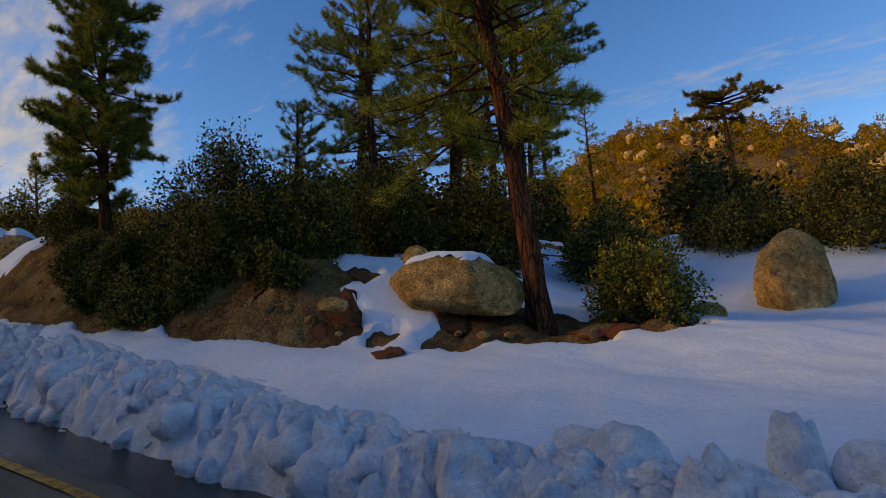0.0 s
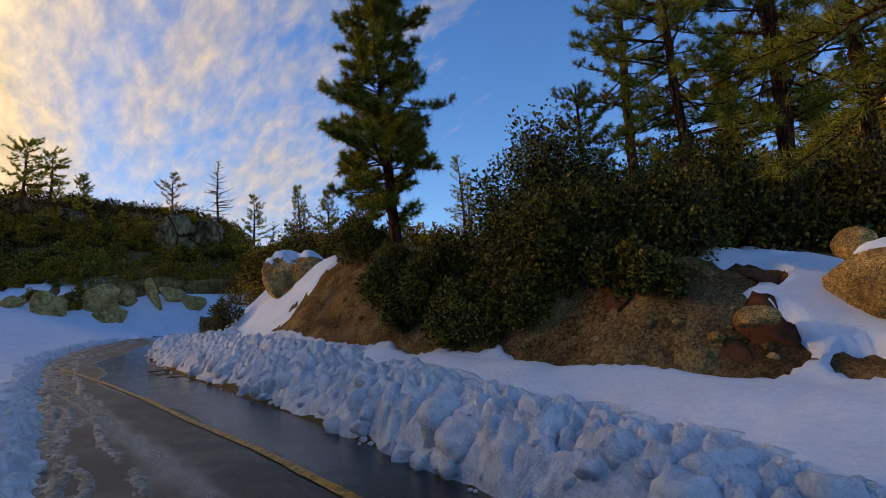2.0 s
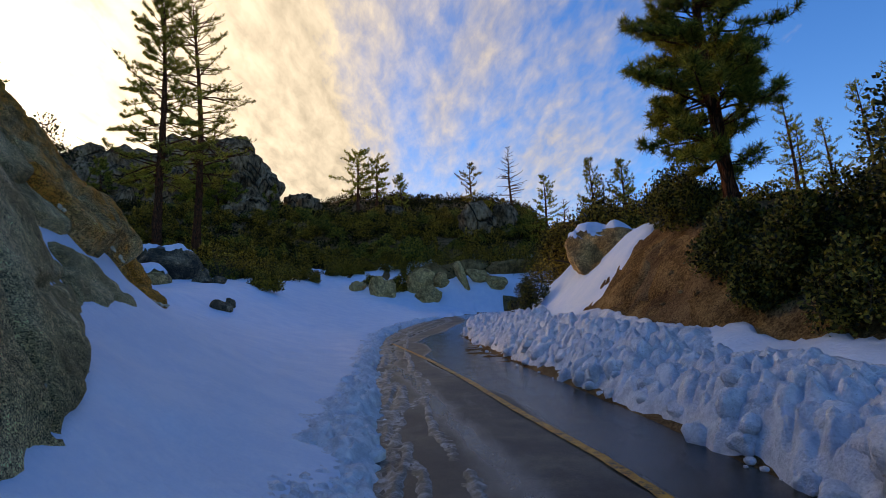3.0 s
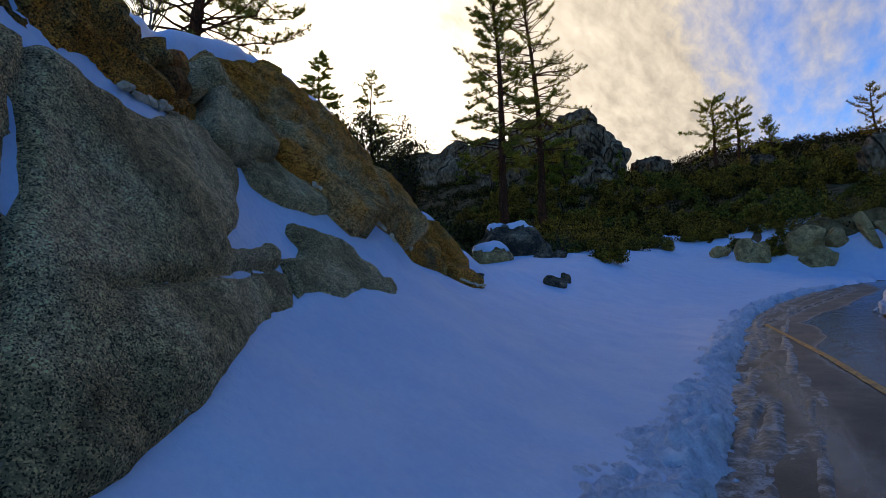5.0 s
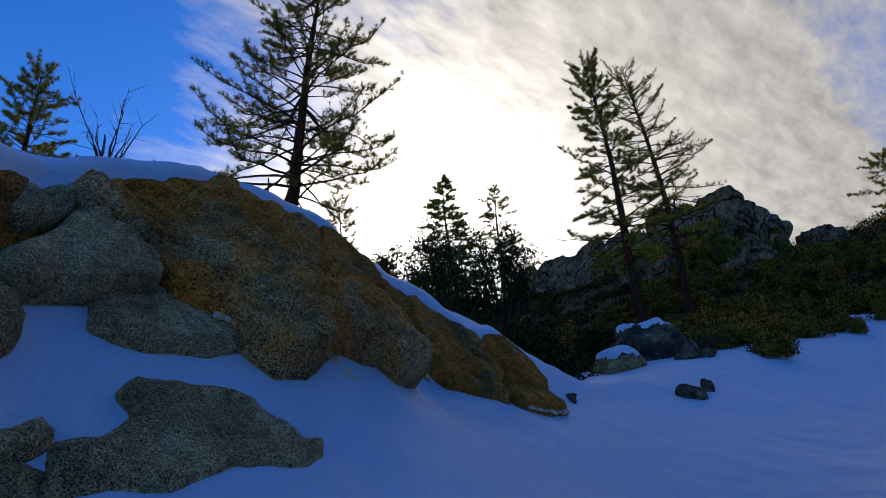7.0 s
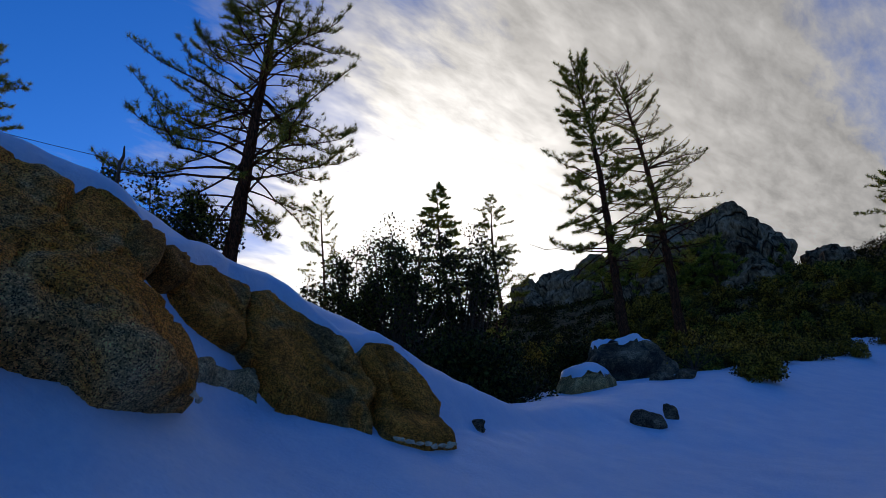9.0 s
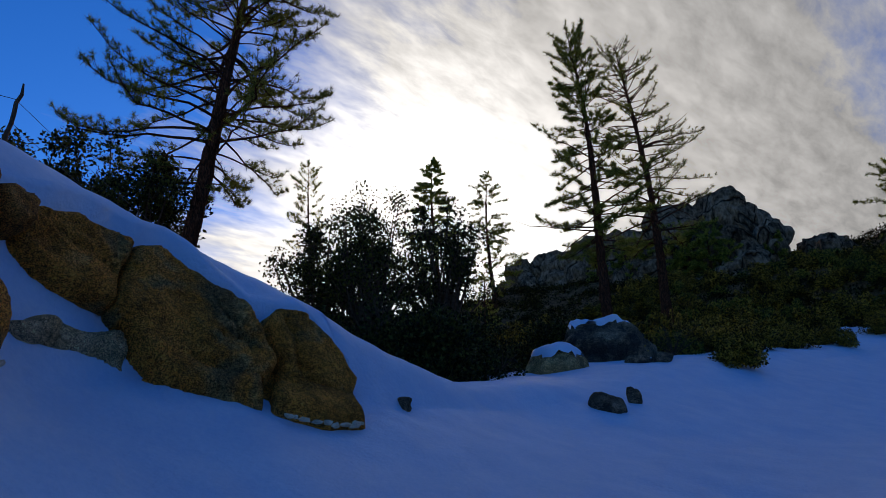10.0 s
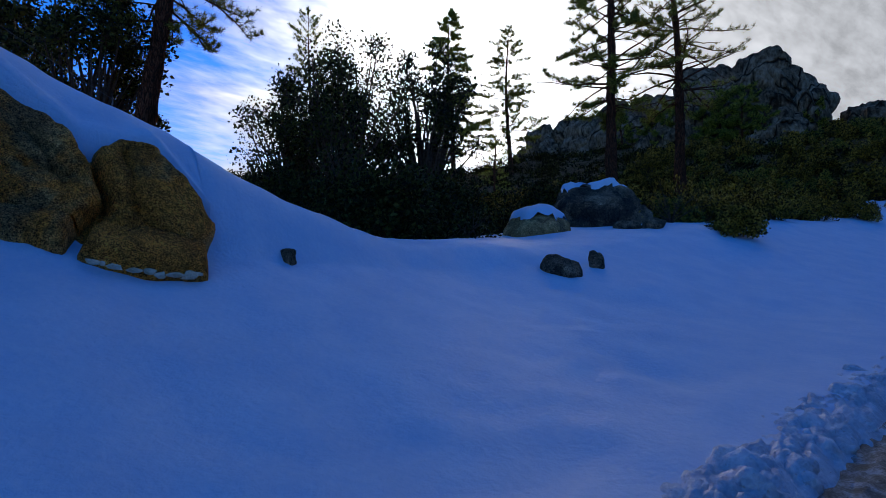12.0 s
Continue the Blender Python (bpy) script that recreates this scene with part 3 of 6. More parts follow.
def pine_parts(seed, height, crown, spread, girth, lean=(0, 0), tufts=1.0, count=14, length=0.16, width=0.004, sides=12, droop=0.3, stout=1.0, gaps=0.0, step=0.42, twigs=1.0, top=0.35, bare=0.0, rise=1.0):
    """Trunk, branches and needles of a pine: crown is the height of the lowest live limb, spread the longest limb."""
    rng = np.random.default_rng(seed)
    n = max(10, int(height / 0.25))
    h = np.linspace(-0.4, height, n)
    f = np.clip(h / height, 0, 1)
    sway = np.stack([lean[0] * f + 0.012 * height * np.sin(f * 5 + seed), lean[1] * f + 0.012 * height * np.cos(f * 4 + seed), h], 1)
    radius = girth * (1 - f) ** 0.8 + 0.012 + girth * 0.45 * np.exp(-np.maximum(h, 0) / (girth * 2.2))
    trunk = tube(sway, radius, sides, 0.22, seed)
    limbs, sprigs, tp, td = [], [], [], []
    z = crown
    while z < height - 0.15:
        k = (z - crown) / (height - crown)
        reach = spread * ((1 - k) ** 0.75 * (1 - top) + top * (1 - k) ** 0.35) * (0.75 + 0.5 * rng.random()) * min(1.0, 0.55 + k * 4)
        for _ in range(rng.integers(3, 6)):
            if rng.random() < gaps:
                continue
            az, up = rng.random() * 2 * np.pi, rise * np.interp(k, [0, 0.4, 1], [0.0, 0.3, 0.9]) + 0.22 * rng.normal() * (0.4 + 0.6 * rise)
            r = reach * (0.5 + 0.65 * rng.random())
            m = 8
            s = np.linspace(0, 1, m)
            out = np.array([np.cos(az), np.sin(az), 0])
            bend = np.array([-np.sin(az), np.cos(az), 0]) * rng.normal() * 0.22
            root = np.array([np.interp(z, h, sway[:, c]) for c in range(3)])
            line = root + r * (s[:, None] * out + (s**2)[:, None] * bend) + np.array([0, 0, 1.0]) * r * (up * s - droop * s**2 + droop * 0.75 * s**4)[:, None]
            line = line + rng.normal(size=(m, 3)) * 0.02 * r * s[:, None]
            thick = stout * max(0.012, 0.16 * girth * (r / spread) ** 0.8 + 0.006)
            limbs.append(tube(line, thick * (1 - 0.85 * s) + 0.003, 5))
            if rng.random() < bare:
                continue
            many = max(3, int(r * 5.0 * twigs))
            for q in np.linspace(0.42, 1.0, many):
                at = np.array([np.interp(q, s, line[:, c]) for c in range(3)])
                way = unit(np.array([np.interp(min(1, q + 0.1), s, line[:, c]) for c in range(3)]) - np.array([np.interp(q - 0.1, s, line[:, c]) for c in range(3)]))
                sidew = np.cross(way, [0, 0, 1.0]) * rng.choice([-1, 1])
                turn = unit(way * (0.5 + 0.8 * rng.random()) + sidew * (1.15 - 0.7 * q) + np.array([0, 0, 0.45 + 0.35 * rng.normal()]))
                tl = (0.12 + 0.20 * r * rng.random() * (1.2 - q)) * (0.6 + 0.7 * rng.random())
                end = at + turn * tl + np.array([0, 0, 0.25 * tl])
                sprigs.append(tube(np.array([at, (at + end) / 2 + [0, 0, -0.05 * tl], end]), np.array([0.010, 0.007, 0.004]) * (0.7 + spread * 0.12), 3))
                for tuft in range(max(1, int(round(tufts * 0.42 * (0.7 + 0.8 * rng.random()))))):
                    b = 1.0 - 0.5 * rng.random() ** 2 * min(1, tuft)
                    tp.append(at + (end - at) * b + rng.normal(size=3) * length * 0.08)
                    td.append(unit(turn + [0, 0, 0.25] + 0.45 * rng.normal(size=3)))
        z += step * (0.6 + 0.8 * rng.random()) * (1 - 0.35 * k)
    tp.append(sway[-1]), td.append(np.array([0, 0, 1.0]))
    crown_mesh = needles(np.array(tp), np.array(td), rng, int(count * (2.0 if tufts > 1.6 else 1.4)), length, width)
    return trunk, limbs, sprigs, crown_mesh


def pine(name, label, at, needle=None, category="pine tree", group="pine trees", turn=0.0, near=False, **kw):
    ob = thing(name, label, category, group, at=at)
    ob.rotation_euler = (0, 0, radians(turn))
    trunk, limbs, sprigs, crown = pine_parts(**kw)
    part("trunk", mesh("trunk", *trunk, BARK), ob)
    if near:
        for limb in limbs:
            part("branch", mesh("branch", *limb, BARK), ob)
    rest = sprigs if near else limbs + sprigs[::3]
    if rest:
        tagged(part("twigwork", mesh("twigwork", *merged(rest), BARK), ob), kind="stuff")
    part("crown", mesh("crown", *crown, needle or NEEDLE, smooth=False), ob)
    return ob


def leaves(places, rng, size, normals=None, up=0.4):
    """Small pointed leaves, two triangles each, folded along the midrib."""
    n = len(places)
    a = unit(rng.normal(size=(n, 3)) + [0, 0, up] + (0 if normals is None else 1.2 * normals))
    b = unit(np.cross(a, rng.normal(size=(n, 3))))
    s = size * (0.6 + 0.8 * rng.random((n, 1)))
    c = unit(np.cross(a, b))
    verts = np.stack([places - a * s * 0.5, places + b * s * 0.36 + c * s * 0.12, places + a * s * 0.6, places - b * s * 0.36 + c * s * 0.12], 1).reshape(-1, 3)
    i = np.arange(n)[:, None] * 4
    return verts, np.concatenate([i + [0, 1, 2], i + [0, 2, 3]])


def shrub_parts(seed, rx, ry, h, clumps=26, per=260, size=0.045, stems=14, low=0.12, ragged=0.3, shell=0.55):
    """Stems and leaves of a bush that fills a rough dome."""
    rng = np.random.default_rng(seed)
    wood, spots, norms = [], [], []
    for c in range(clumps):
        az, q = rng.random() * 2 * np.pi, rng.random() ** 0.6
        e = np.arcsin(low + (1 - low) * rng.random())
        k = 0.45 + 0.55 * rng.random()
        centre = np.array([np.cos(az) * np.cos(e) * rx * k, np.sin(az) * np.cos(e) * ry * k, np.sin(e) * h * (0.55 + 0.42 * rng.random()) * (0.75 + ragged * rng.random())])
        centre[2] = max(centre[2], 0.14 * h)
        r = np.array([rx, ry, h]) * (0.20 + 0.14 * rng.random())
        p = unit(rng.normal(size=(per, 3)))
        rad = shell + (1 - shell) * rng.random((per, 1)) ** 0.5
        rad = rad * (1 + 0.2 * np.clip(rng.normal(size=(per, 1)), -1, 1))
        spots.append(centre + p * r * rad)
        norms.append(p)
        if c < stems:
            base = np.array([rng.normal() * rx * 0.12, rng.normal() * ry * 0.12, -0.1])
            mid = base * 0.5 + centre * 0.5 + rng.normal(size=3) * 0.06 * h
            wood.append(tube(np.array([base, mid, centre, centre + unit(centre - mid) * 0.25 * h]), np.array([0.022, 0.015, 0.009, 0.003]) * max(0.6, h), 5))
            for _ in range(5):
                tip = centre + unit(rng.normal(size=3)) * r
                wood.append(tube(np.array([centre, (centre + tip) / 2 + rng.normal(size=3) * 0.03, tip]), np.array([0.008, 0.005, 0.002]) * max(0.6, h), 3))
    return merged(wood), leaves(np.concatenate(spots), rng, size, np.concatenate(norms))


def shrub(name, label, at, leaf=None, category="bush", group="roadside bushes", **kw):
    ob = thing(name, label, category, group, at=at)
    wood, leafy = shrub_parts(**kw)
    tagged(part("twigwork", mesh("twigwork", *wood, TWIG), ob), kind="stuff")
    part("foliage", mesh("foliage", *leafy, leaf or LEAF, smooth=False), ob)
    return ob


def ball(level):
    bm = bmesh.new()
    bmesh.ops.create_icosphere(bm, subdivisions=level, radius=1.0)
    v = np.array([p.co[:] for p in bm.verts])
    f = np.array([[c.index for c in q.verts] for q in bm.faces])
    bm.free()
    return v, f


BALLS = {k: ball(k) for k in (2, 3, 4, 5)}


def rock_shape(seed, size, level=4, facets=7, rough=0.10, cut=0.72, power=1.0):
    """A weathered boulder: a ball cut by blunt facets and roughened."""
    rng = np.random.default_rng(seed)
    v, f = BALLS[level]
    v = v.copy()
    v = np.sign(v) * np.abs(v) ** power
    for _ in range(facets):
        n = unit(rng.normal(size=3))
        over = v @ n - (cut + 0.2 * rng.random())
        v = v - np.where(over > 0, over * 0.82, 0)[:, None] * n
    n = unit(v)
    v = v * (1 + rough * fbm(v[:, 0] * 1.3 + seed, v[:, 1] * 1.3, v[:, 2] * 1.3, 3, seed))[:, None]
    v = v + n * (rough * 0.22 * fbm(v[:, 0] * 6, v[:, 1] * 6, v[:, 2] * 6 + seed, 3, seed + 9))[:, None]
    return v * np.asarray(size), f


def rock(name, label, at, size, material, seed=0, turn=(0, 0, 0), category="boulder", group="", **kw):
    v, f = rock_shape(seed, size, **kw)
    ob = new(name, mesh(name, v, f, material))
    ob.matrix_world = pose(*at, *turn)
    return tagged(ob, label, category, group)


def snow_on(boulder, label, size, seed, depth=0.08, bare=0.45, rag=0.22, **kw):
    """The snow lying on the top of a boulder, following its shape."""
    v, f = rock_shape(seed, size, **kw)
    up = np.array(boulder.matrix_world.to_3x3()).T @ np.array([0, 0, 1.0])
    tri = v[f]
    fn = unit(np.cross(tri[:, 1] - tri[:, 0], tri[:, 2] - tri[:, 0]))
    vn = np.zeros_like(v)
    for k in range(3):
        np.add.at(vn, f[:, k], fn)
    vn = unit(vn)
    h = v @ up
    cover = vn @ up - bare + 1.2 * (h / h.max() - 0.75) + rag * fbm(v[:, 0] * 2.2, v[:, 1] * 2.2, v[:, 2] * 2.2, 3, seed + 5)
    w = v + up * (depth * sstep(-0.02, 0.30, cover) - 0.02)[:, None] + vn * 0.01
    used, inverse = np.unique(f[(cover[f] > -0.12).all(1)], return_inverse=True)
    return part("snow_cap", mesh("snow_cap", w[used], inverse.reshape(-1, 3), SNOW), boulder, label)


def ground_z(x, y):
    return float(max(soil(np.array([x]), np.array([y]))[0], snow(np.array([x]), np.array([y]))[0]))


def soil_z(x, y):
    return float(soil(np.array([x]), np.array([y]))[0])


# ---------- ground, snow, road ----------
def spaced(lo, a, b, hi, step, grow=1.12):
    """Even steps from a to b, then ever wider ones out to lo and hi."""
    mid = np.arange(a, b, step)
    up, down, s = [b], [a], step
    while up[-1] < hi:
        s *= grow
        up.append(up[-1] + s)
    s = step
    while down[-1] > lo:
        s *= grow
        down.append(down[-1] - s)
    return np.concatenate([down[:0:-1], mid, up])


GX, GY = spaced(-900, -12, 12, 900, 0.09), spaced(-700, 2.0, 24.0, 1500, 0.09, 1.06)
gx, gy = np.meshgrid(GX, GY)
soil_h, snow_h = soil(gx, gy), snow(gx, gy)
quads = grid_faces(len(GY), len(GX))
flat = np.stack([gx.ravel(), gy.ravel(), soil_h.ravel()], 1)
cx, cy = gx.ravel()[quads].mean(1), gy.ravel()[quads].mean(1)
clods = 0.085 * fbm(gx * 3.1, gy * 3.1, octaves=4, seed=31) * sstep(0.2, 0.8, gx - bank_foot(gy) + 0.4) * sstep(26, 20, gy)
flat[:, 2] += clods.ravel()
ground = tagged(new("ground", mesh("ground", flat, quads, EARTH)), "bare brown earth of the bank and hillside", "ground", kind="structure")

deep = (snow_h - soil_h - clods).ravel()
keep = deep[quads].max(1) > -0.12
cover = np.stack([gx.ravel(), gy.ravel(), snow_h.ravel()], 1)
used, inverse = np.unique(quads[keep], return_inverse=True)
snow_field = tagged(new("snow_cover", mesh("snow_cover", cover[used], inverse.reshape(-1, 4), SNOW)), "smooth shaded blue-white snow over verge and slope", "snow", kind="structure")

ry = np.concatenate([np.arange(-40, 2, 0.8), np.arange(2, 34, 0.12), np.arange(34, 80, 0.8)])
rs = np.linspace(0, 1, 44)
rx = edge_left(ry)[:, None] - 0.35 + rs[None] * (edge_right(ry) - edge_left(ry) + 0.7)[:, None]
rz = road_z(ry)[:, None] + 0.012 * np.sin(rs * np.pi)[None] + 0.004 * fbm(rx * 3, ry[:, None] * 3, octaves=3, seed=41)
mid = np.interp(ry, [-6, 0, 5, 8, 10.5, 13, 16, 20, 27, 45], [2.45, 2.4, 2.2, 1.92, 1.65, 1.25, 0.85, 0.2, -0.2, 3.0])[:, None]
film = sstep(-0.15, 0.25, rx - mid + 0.25 * fbm(rx * 0.8, ry[:, None] * 0.25, octaves=3, seed=47)) + 0.55 * np.exp(-(((rx - mid + 1.0) / 0.22) ** 2))
tarmac = mesh("road", np.stack([rx, ry[:, None] + 0 * rx, rz], 2).reshape(-1, 3), grid_faces(len(ry), 44), ASPHALT)
tarmac.attributes.new("wet", "FLOAT", "POINT").data.foreach_set("value", np.clip(film, 0, 1).astype(np.float32).ravel())
road = tagged(new("road", tarmac), "wet dark asphalt mountain road with thin meltwater", "road", kind="structure")

ly = np.arange(-6, 27, 0.1)
lx = np.interp(ly, [-6, 0, 5, 8, 10.5, 13, 16, 20, 27], [2.45, 2.4, 2.2, 1.92, 1.65, 1.25, 0.85, 0.2, -1.15])
lw = 0.058 + 0.006 * fbm(ly * 2, 0 * ly, octaves=3, seed=43)
ls = np.array([-1, -0.33, 0.33, 1])
lv = np.stack([lx[:, None] + ls * lw[:, None] + 0.006 * fbm(ly[:, None] * 9, ls[None] * 4, octaves=2, seed=44), ly[:, None] + 0 * ls, road_z(ly)[:, None] + 0.026 + 0 * ls], 2).reshape(-1, 3)
line = tagged(new("centre_line", mesh("centre_line", lv, grid_faces(len(ly), 4), YELLOW)), "worn yellow painted line on wet asphalt", "road marking", kind="structure")


def berm(name, label, y0, y1, step, edge, sign, wide, tall, seed, lumps, chunks):
    """A ridge of ploughed snow along the road's edge, heaped with rounded lumps."""
    rng = np.random.default_rng(seed)
    y = np.arange(y0, y1, step)
    s = np.linspace(0, 1, 52 if wide > 1 else 26)

    def surface_at(s, yy):
        w = wide * (1 + 0.18 * vnoise(yy * 0.35, 0 * yy, seed=seed))
        x = edge(yy) + sign * (s * w - 0.08 + 0.07 * fbm(yy * 1.6, s * 3, octaves=3, seed=seed + 1))
        shape = np.where(s < 0.30, np.sin(np.clip(s / 0.30, 0, 1) * np.pi / 2) ** 0.7, 1 - 0.60 * sstep(0.30, 1.0, s))
        high = tall * (1 + 0.30 * fbm(yy * 0.8, 0 * yy, octaves=3, seed=seed + 2)) * shape
        z0 = road_z(yy) - 0.03 + (np.maximum(0, soil(x, yy) - road_z(yy))) * sstep(0.1, 0.6, s)
        return x, z0 + high, shape, z0

    ss, yy = np.meshgrid(s, y)
    x, z, shape, z0 = surface_at(ss, yy)
    f1, f2 = cells(x * lumps, yy * lumps, seed + 3)
    g1, g2 = cells(x * lumps * 2.3 + 5, yy * lumps * 2.3, seed + 4)
    bump = 0.13 * np.sqrt(np.clip(1 - f1**2, 0, 1)) * sstep(0, 0.4, f2 - f1) + 0.05 * np.sqrt(np.clip(1 - g1**2, 0, 1)) * sstep(0, 0.3, g2 - g1) - 0.10 + 0.10 * np.abs(fbm(x * 3.2, yy * 3.2, octaves=4, seed=seed + 8)) + 0.03 * fbm(x * 9, yy * 9, octaves=3, seed=seed + 9)
    fade = np.clip(shape * 1.25 - 0.12, 0, 1) * sstep(1.0, 0.85, ss)
    z = z + bump * fade * (tall / 0.45) + 0.012 * fbm(x * 14, yy * 14, octaves=2, seed=seed + 6) * fade
    z[:, -1] = z0[:, -1] - 0.1
    pieces = [(np.stack([x, yy, z], 2).reshape(-1, 3), grid_faces(len(y), len(s)))]
    whole = mesh(name, *pieces[0], PLOUGHED)
    ob = tagged(new(name, whole), label, "snowbank", kind="stuff")
    # rounded lumps, half sunk in the ridge
    kinds = [rock_shape(seed * 7 + k, (1, 1, 1), level=3 if k < 6 else 2, facets=8, rough=0.28, cut=0.60, power=0.9) for k in range(18)]
    out = []
    for n in range(chunks):
        q = y0 + (y1 - y0) * rng.random() ** 1.25
        t = np.clip(0.30 + 0.22 * rng.normal(), 0.03, 0.86)
        px, pz, sh, _ = (float(v) for v in surface_at(np.array(t), np.array(q)))
        r = (0.04 + 0.17 * rng.random() ** 1.7) * (tall / 0.47) ** 0.6 * (0.7 + 0.5 * sh)
        bv, bf = kinds[n % 6 if r > 0.09 else 6 + n % 12]
        turn = np.array(Euler((6.28 * rng.random(), 6.28 * rng.random(), 6.28 * rng.random())).to_matrix())
        v = (bv @ turn.T) * (1.15 * r * np.array([0.8 + 0.5 * rng.random(), 0.8 + 0.5 * rng.random(), 0.75 + 0.55 * rng.random()]))
        out.append((v + [px, q, pz - 0.5 * r], bf))
    lump = part("snow_lumps", mesh("snow_lumps", *merged(out), PLOUGHED), ob)
    tagged(lump, kind="stuff")
    return ob


berm("snow_berm", "high lumpy bank of ploughed snow along the road", -5, 38, 0.045, edge_right, 1, 1.7, 0.48, 51, 3.3, 560)
berm("snow_berm", "low crumbled ridge of ploughed snow at the road edge", -2, 50, 0.06, edge_left, -1, 1.15, 0.22, 57, 5.0, 520)

for n, (x, y, a, b, c) in enumerate(((4.20, 1.35, 0.34, 0.26, 0.30), (4.35, 1.75, 0.22, 0.2, 0.2), (4.62, 0.42, 0.15, 0.15, 0.34), (4.75, 0.05, 0.2, 0.2, 0.24), (3.75, 4.9, 0.2, 0.22, 0.24), (3.9, 2.6, 0.26, 0.24, 0.22))):
    v, f = rock_shape(640 + n, (a, b, c), level=4, facets=6, rough=0.20, cut=0.72, power=0.85)
    ob = new("snow_block", mesh("snow_block", v, f, PLOUGHED))
    ob.location = (x, y, ground_z(x, y) + 0.02 + 0.3 * c)
    tagged(ob, "upright block of packed snow on the ploughed bank", "snow block", "snow blocks on the bank")

rng_road = np.random.default_rng(60)
# churned slush left by wheels along the near edge of the road
sy, su = np.meshgrid(np.arange(4, 46, 0.05), np.linspace(-0.1, 1.25, 34), indexing="ij")
sx = edge_left(sy) + su
wander = 0.10 * vnoise(sy * 0.25, 0 * sy, seed=63)
band = sstep(-0.1, 0.1, su) * sstep(0.7, 0.35, su + 0.25 * fbm(sy * 0.7, su, octaves=2, seed=61)) + 0.9 * np.exp(-(((su - 0.90 - wander) / 0.16) ** 2))
tread = 0.030 * fbm(sx * 11, sy * 0.9, octaves=4, seed=62, gain=0.6) + 0.014 * np.sin(sy * 30 + 3 * vnoise(sx * 3, sy, seed=64)) * vnoise(sx * 5, sy * 1.5, seed=65)
sz = road_z(sy) - 0.02 + (tread + 0.042) * band
tagged(new("slush", mesh("slush", np.stack([sx, sy, sz], 2).reshape(-1, 3), grid_faces(*sy.shape), SLUSH)), "grey churned slush with wheel marks on the asphalt", "slush", kind="stuff")
for n in range(46):
    q = 4 + 30 * float(rng_road.random())
    side = rng_road.random() < 0.75
    x = float(edge_right(q)) - 0.05 - 0.30 * float(rng_road.random()) ** 2 if side else float(edge_left(q)) + 0.2 * float(rng_road.random())
    r = 0.018 + 0.045 * float(rng_road.random()) ** 2
    v = BALLS[2][0] * (1 + 0.35 * fbm(BALLS[2][0][:, 0] * 1.4 + n, BALLS[2][0][:, 1] * 1.4, BALLS[2][0][:, 2] * 1.4, 2, 71))[:, None] * np.array([r, r * 1.2, r * 0.8])
    ob = new("snow_clod", mesh("snow_clod", v, BALLS[2][1], PLOUGHED))
    ob.location = (x, q, float(road_z(q)) + 0.6 * r)
    tagged(ob, "small clod of snow fallen onto the wet road", "snow clod", "clods on the road")


# ---------- right-hand bank: boulders, bushes, trees ----------
def on(x, y, sink=0.0):
    return (x, y, ground_z(x, y) - sink)


main_rock = dict(size=(0.78, 1.16, 0.52), level=5, facets=16, rough=0.12, cut=0.70, power=0.72)
boulder = rock("boulder", "large rounded tan granite boulder banded with grey, on the bank", (7.91, 5.47, 2.20), material=TAN_ROCK, seed=61, turn=(3, -5, 30), **main_rock)
snow_on(boulder, "melting snow lid", seed=61, depth=0.08, bare=0.80, rag=0.16, **main_rock)
rock("stone", "rounded tan stone resting on a boulder", (7.72, 6.25, 2.76), (0.20, 0.26, 0.20), TAN_ROCK, 63, category="stone", group="loose stones", level=4)
rock("stone", "flat ochre stone on the bare bank", (6.25, 6.72, 1.98), (0.20, 0.26, 0.13), TAN_ROCK, 64, (0, 0, 20), category="stone", group="loose stones", level=4)
rock("boulder", "upright tan granite boulder standing in the snow", (14.1, 1.55, ground_z(14.1, 1.55) + 0.28), (0.80, 0.86, 1.16), TAN_ROCK, 65, (0, -8, 40), level=5, facets=12, rough=0.09, cut=0.70, power=0.86)
bend_rock = dict(size=(1.5, 2.5, 1.05), level=5, facets=14, rough=0.13, cut=0.62, power=0.8)
boulder = rock("boulder", "grey-brown granite slab with snow above the road", (6.15, 22.6, 4.15), material=TAN_ROCK, seed=66, turn=(0, 24, -20), **bend_rock)
snow_on(boulder, "snow on top", seed=66, depth=0.2, bare=0.8, **bend_rock)

pine("pine_tree", "tall pine with dark furrowed reddish bark and long needles", (8.35, 4.4, soil_z(8.35, 4.4)), near=True, seed=71, height=13.0, crown=2.9, spread=2.3, girth=0.16, lean=(-0.5, 1.2), count=16, length=0.22, width=0.0058, sides=20, tufts=4.2, gaps=0.05, step=0.27, twigs=1.9)
pine("pine_tree", "young conical pine dense with green needles on the bank", on(6.4, 15.9), near=True, seed=72, height=8.8, crown=0.9, spread=1.5, girth=0.13, top=0.75, count=14, length=0.20, width=0.0085, tufts=4.6, step=0.14, twigs=2.2, droop=0.15)
pine("pine_tree", "slender young pine behind the bushes", on(10.6, 13.2), near=True, seed=73, height=4.3, crown=0.8, spread=1.2, girth=0.09, count=14, length=0.16, width=0.006, tufts=3.6, step=0.22, twigs=1.8)
pine("pine_tree", "open pine with an orange trunk behind the bushes", on(15.5, 15.5), NEEDLE_WARM, near=True, seed=74, height=12.5, crown=3.4, spread=2.0, girth=0.20, count=14, length=0.18, width=0.008, tufts=3.0, gaps=0.15, step=0.34, twigs=1.4)
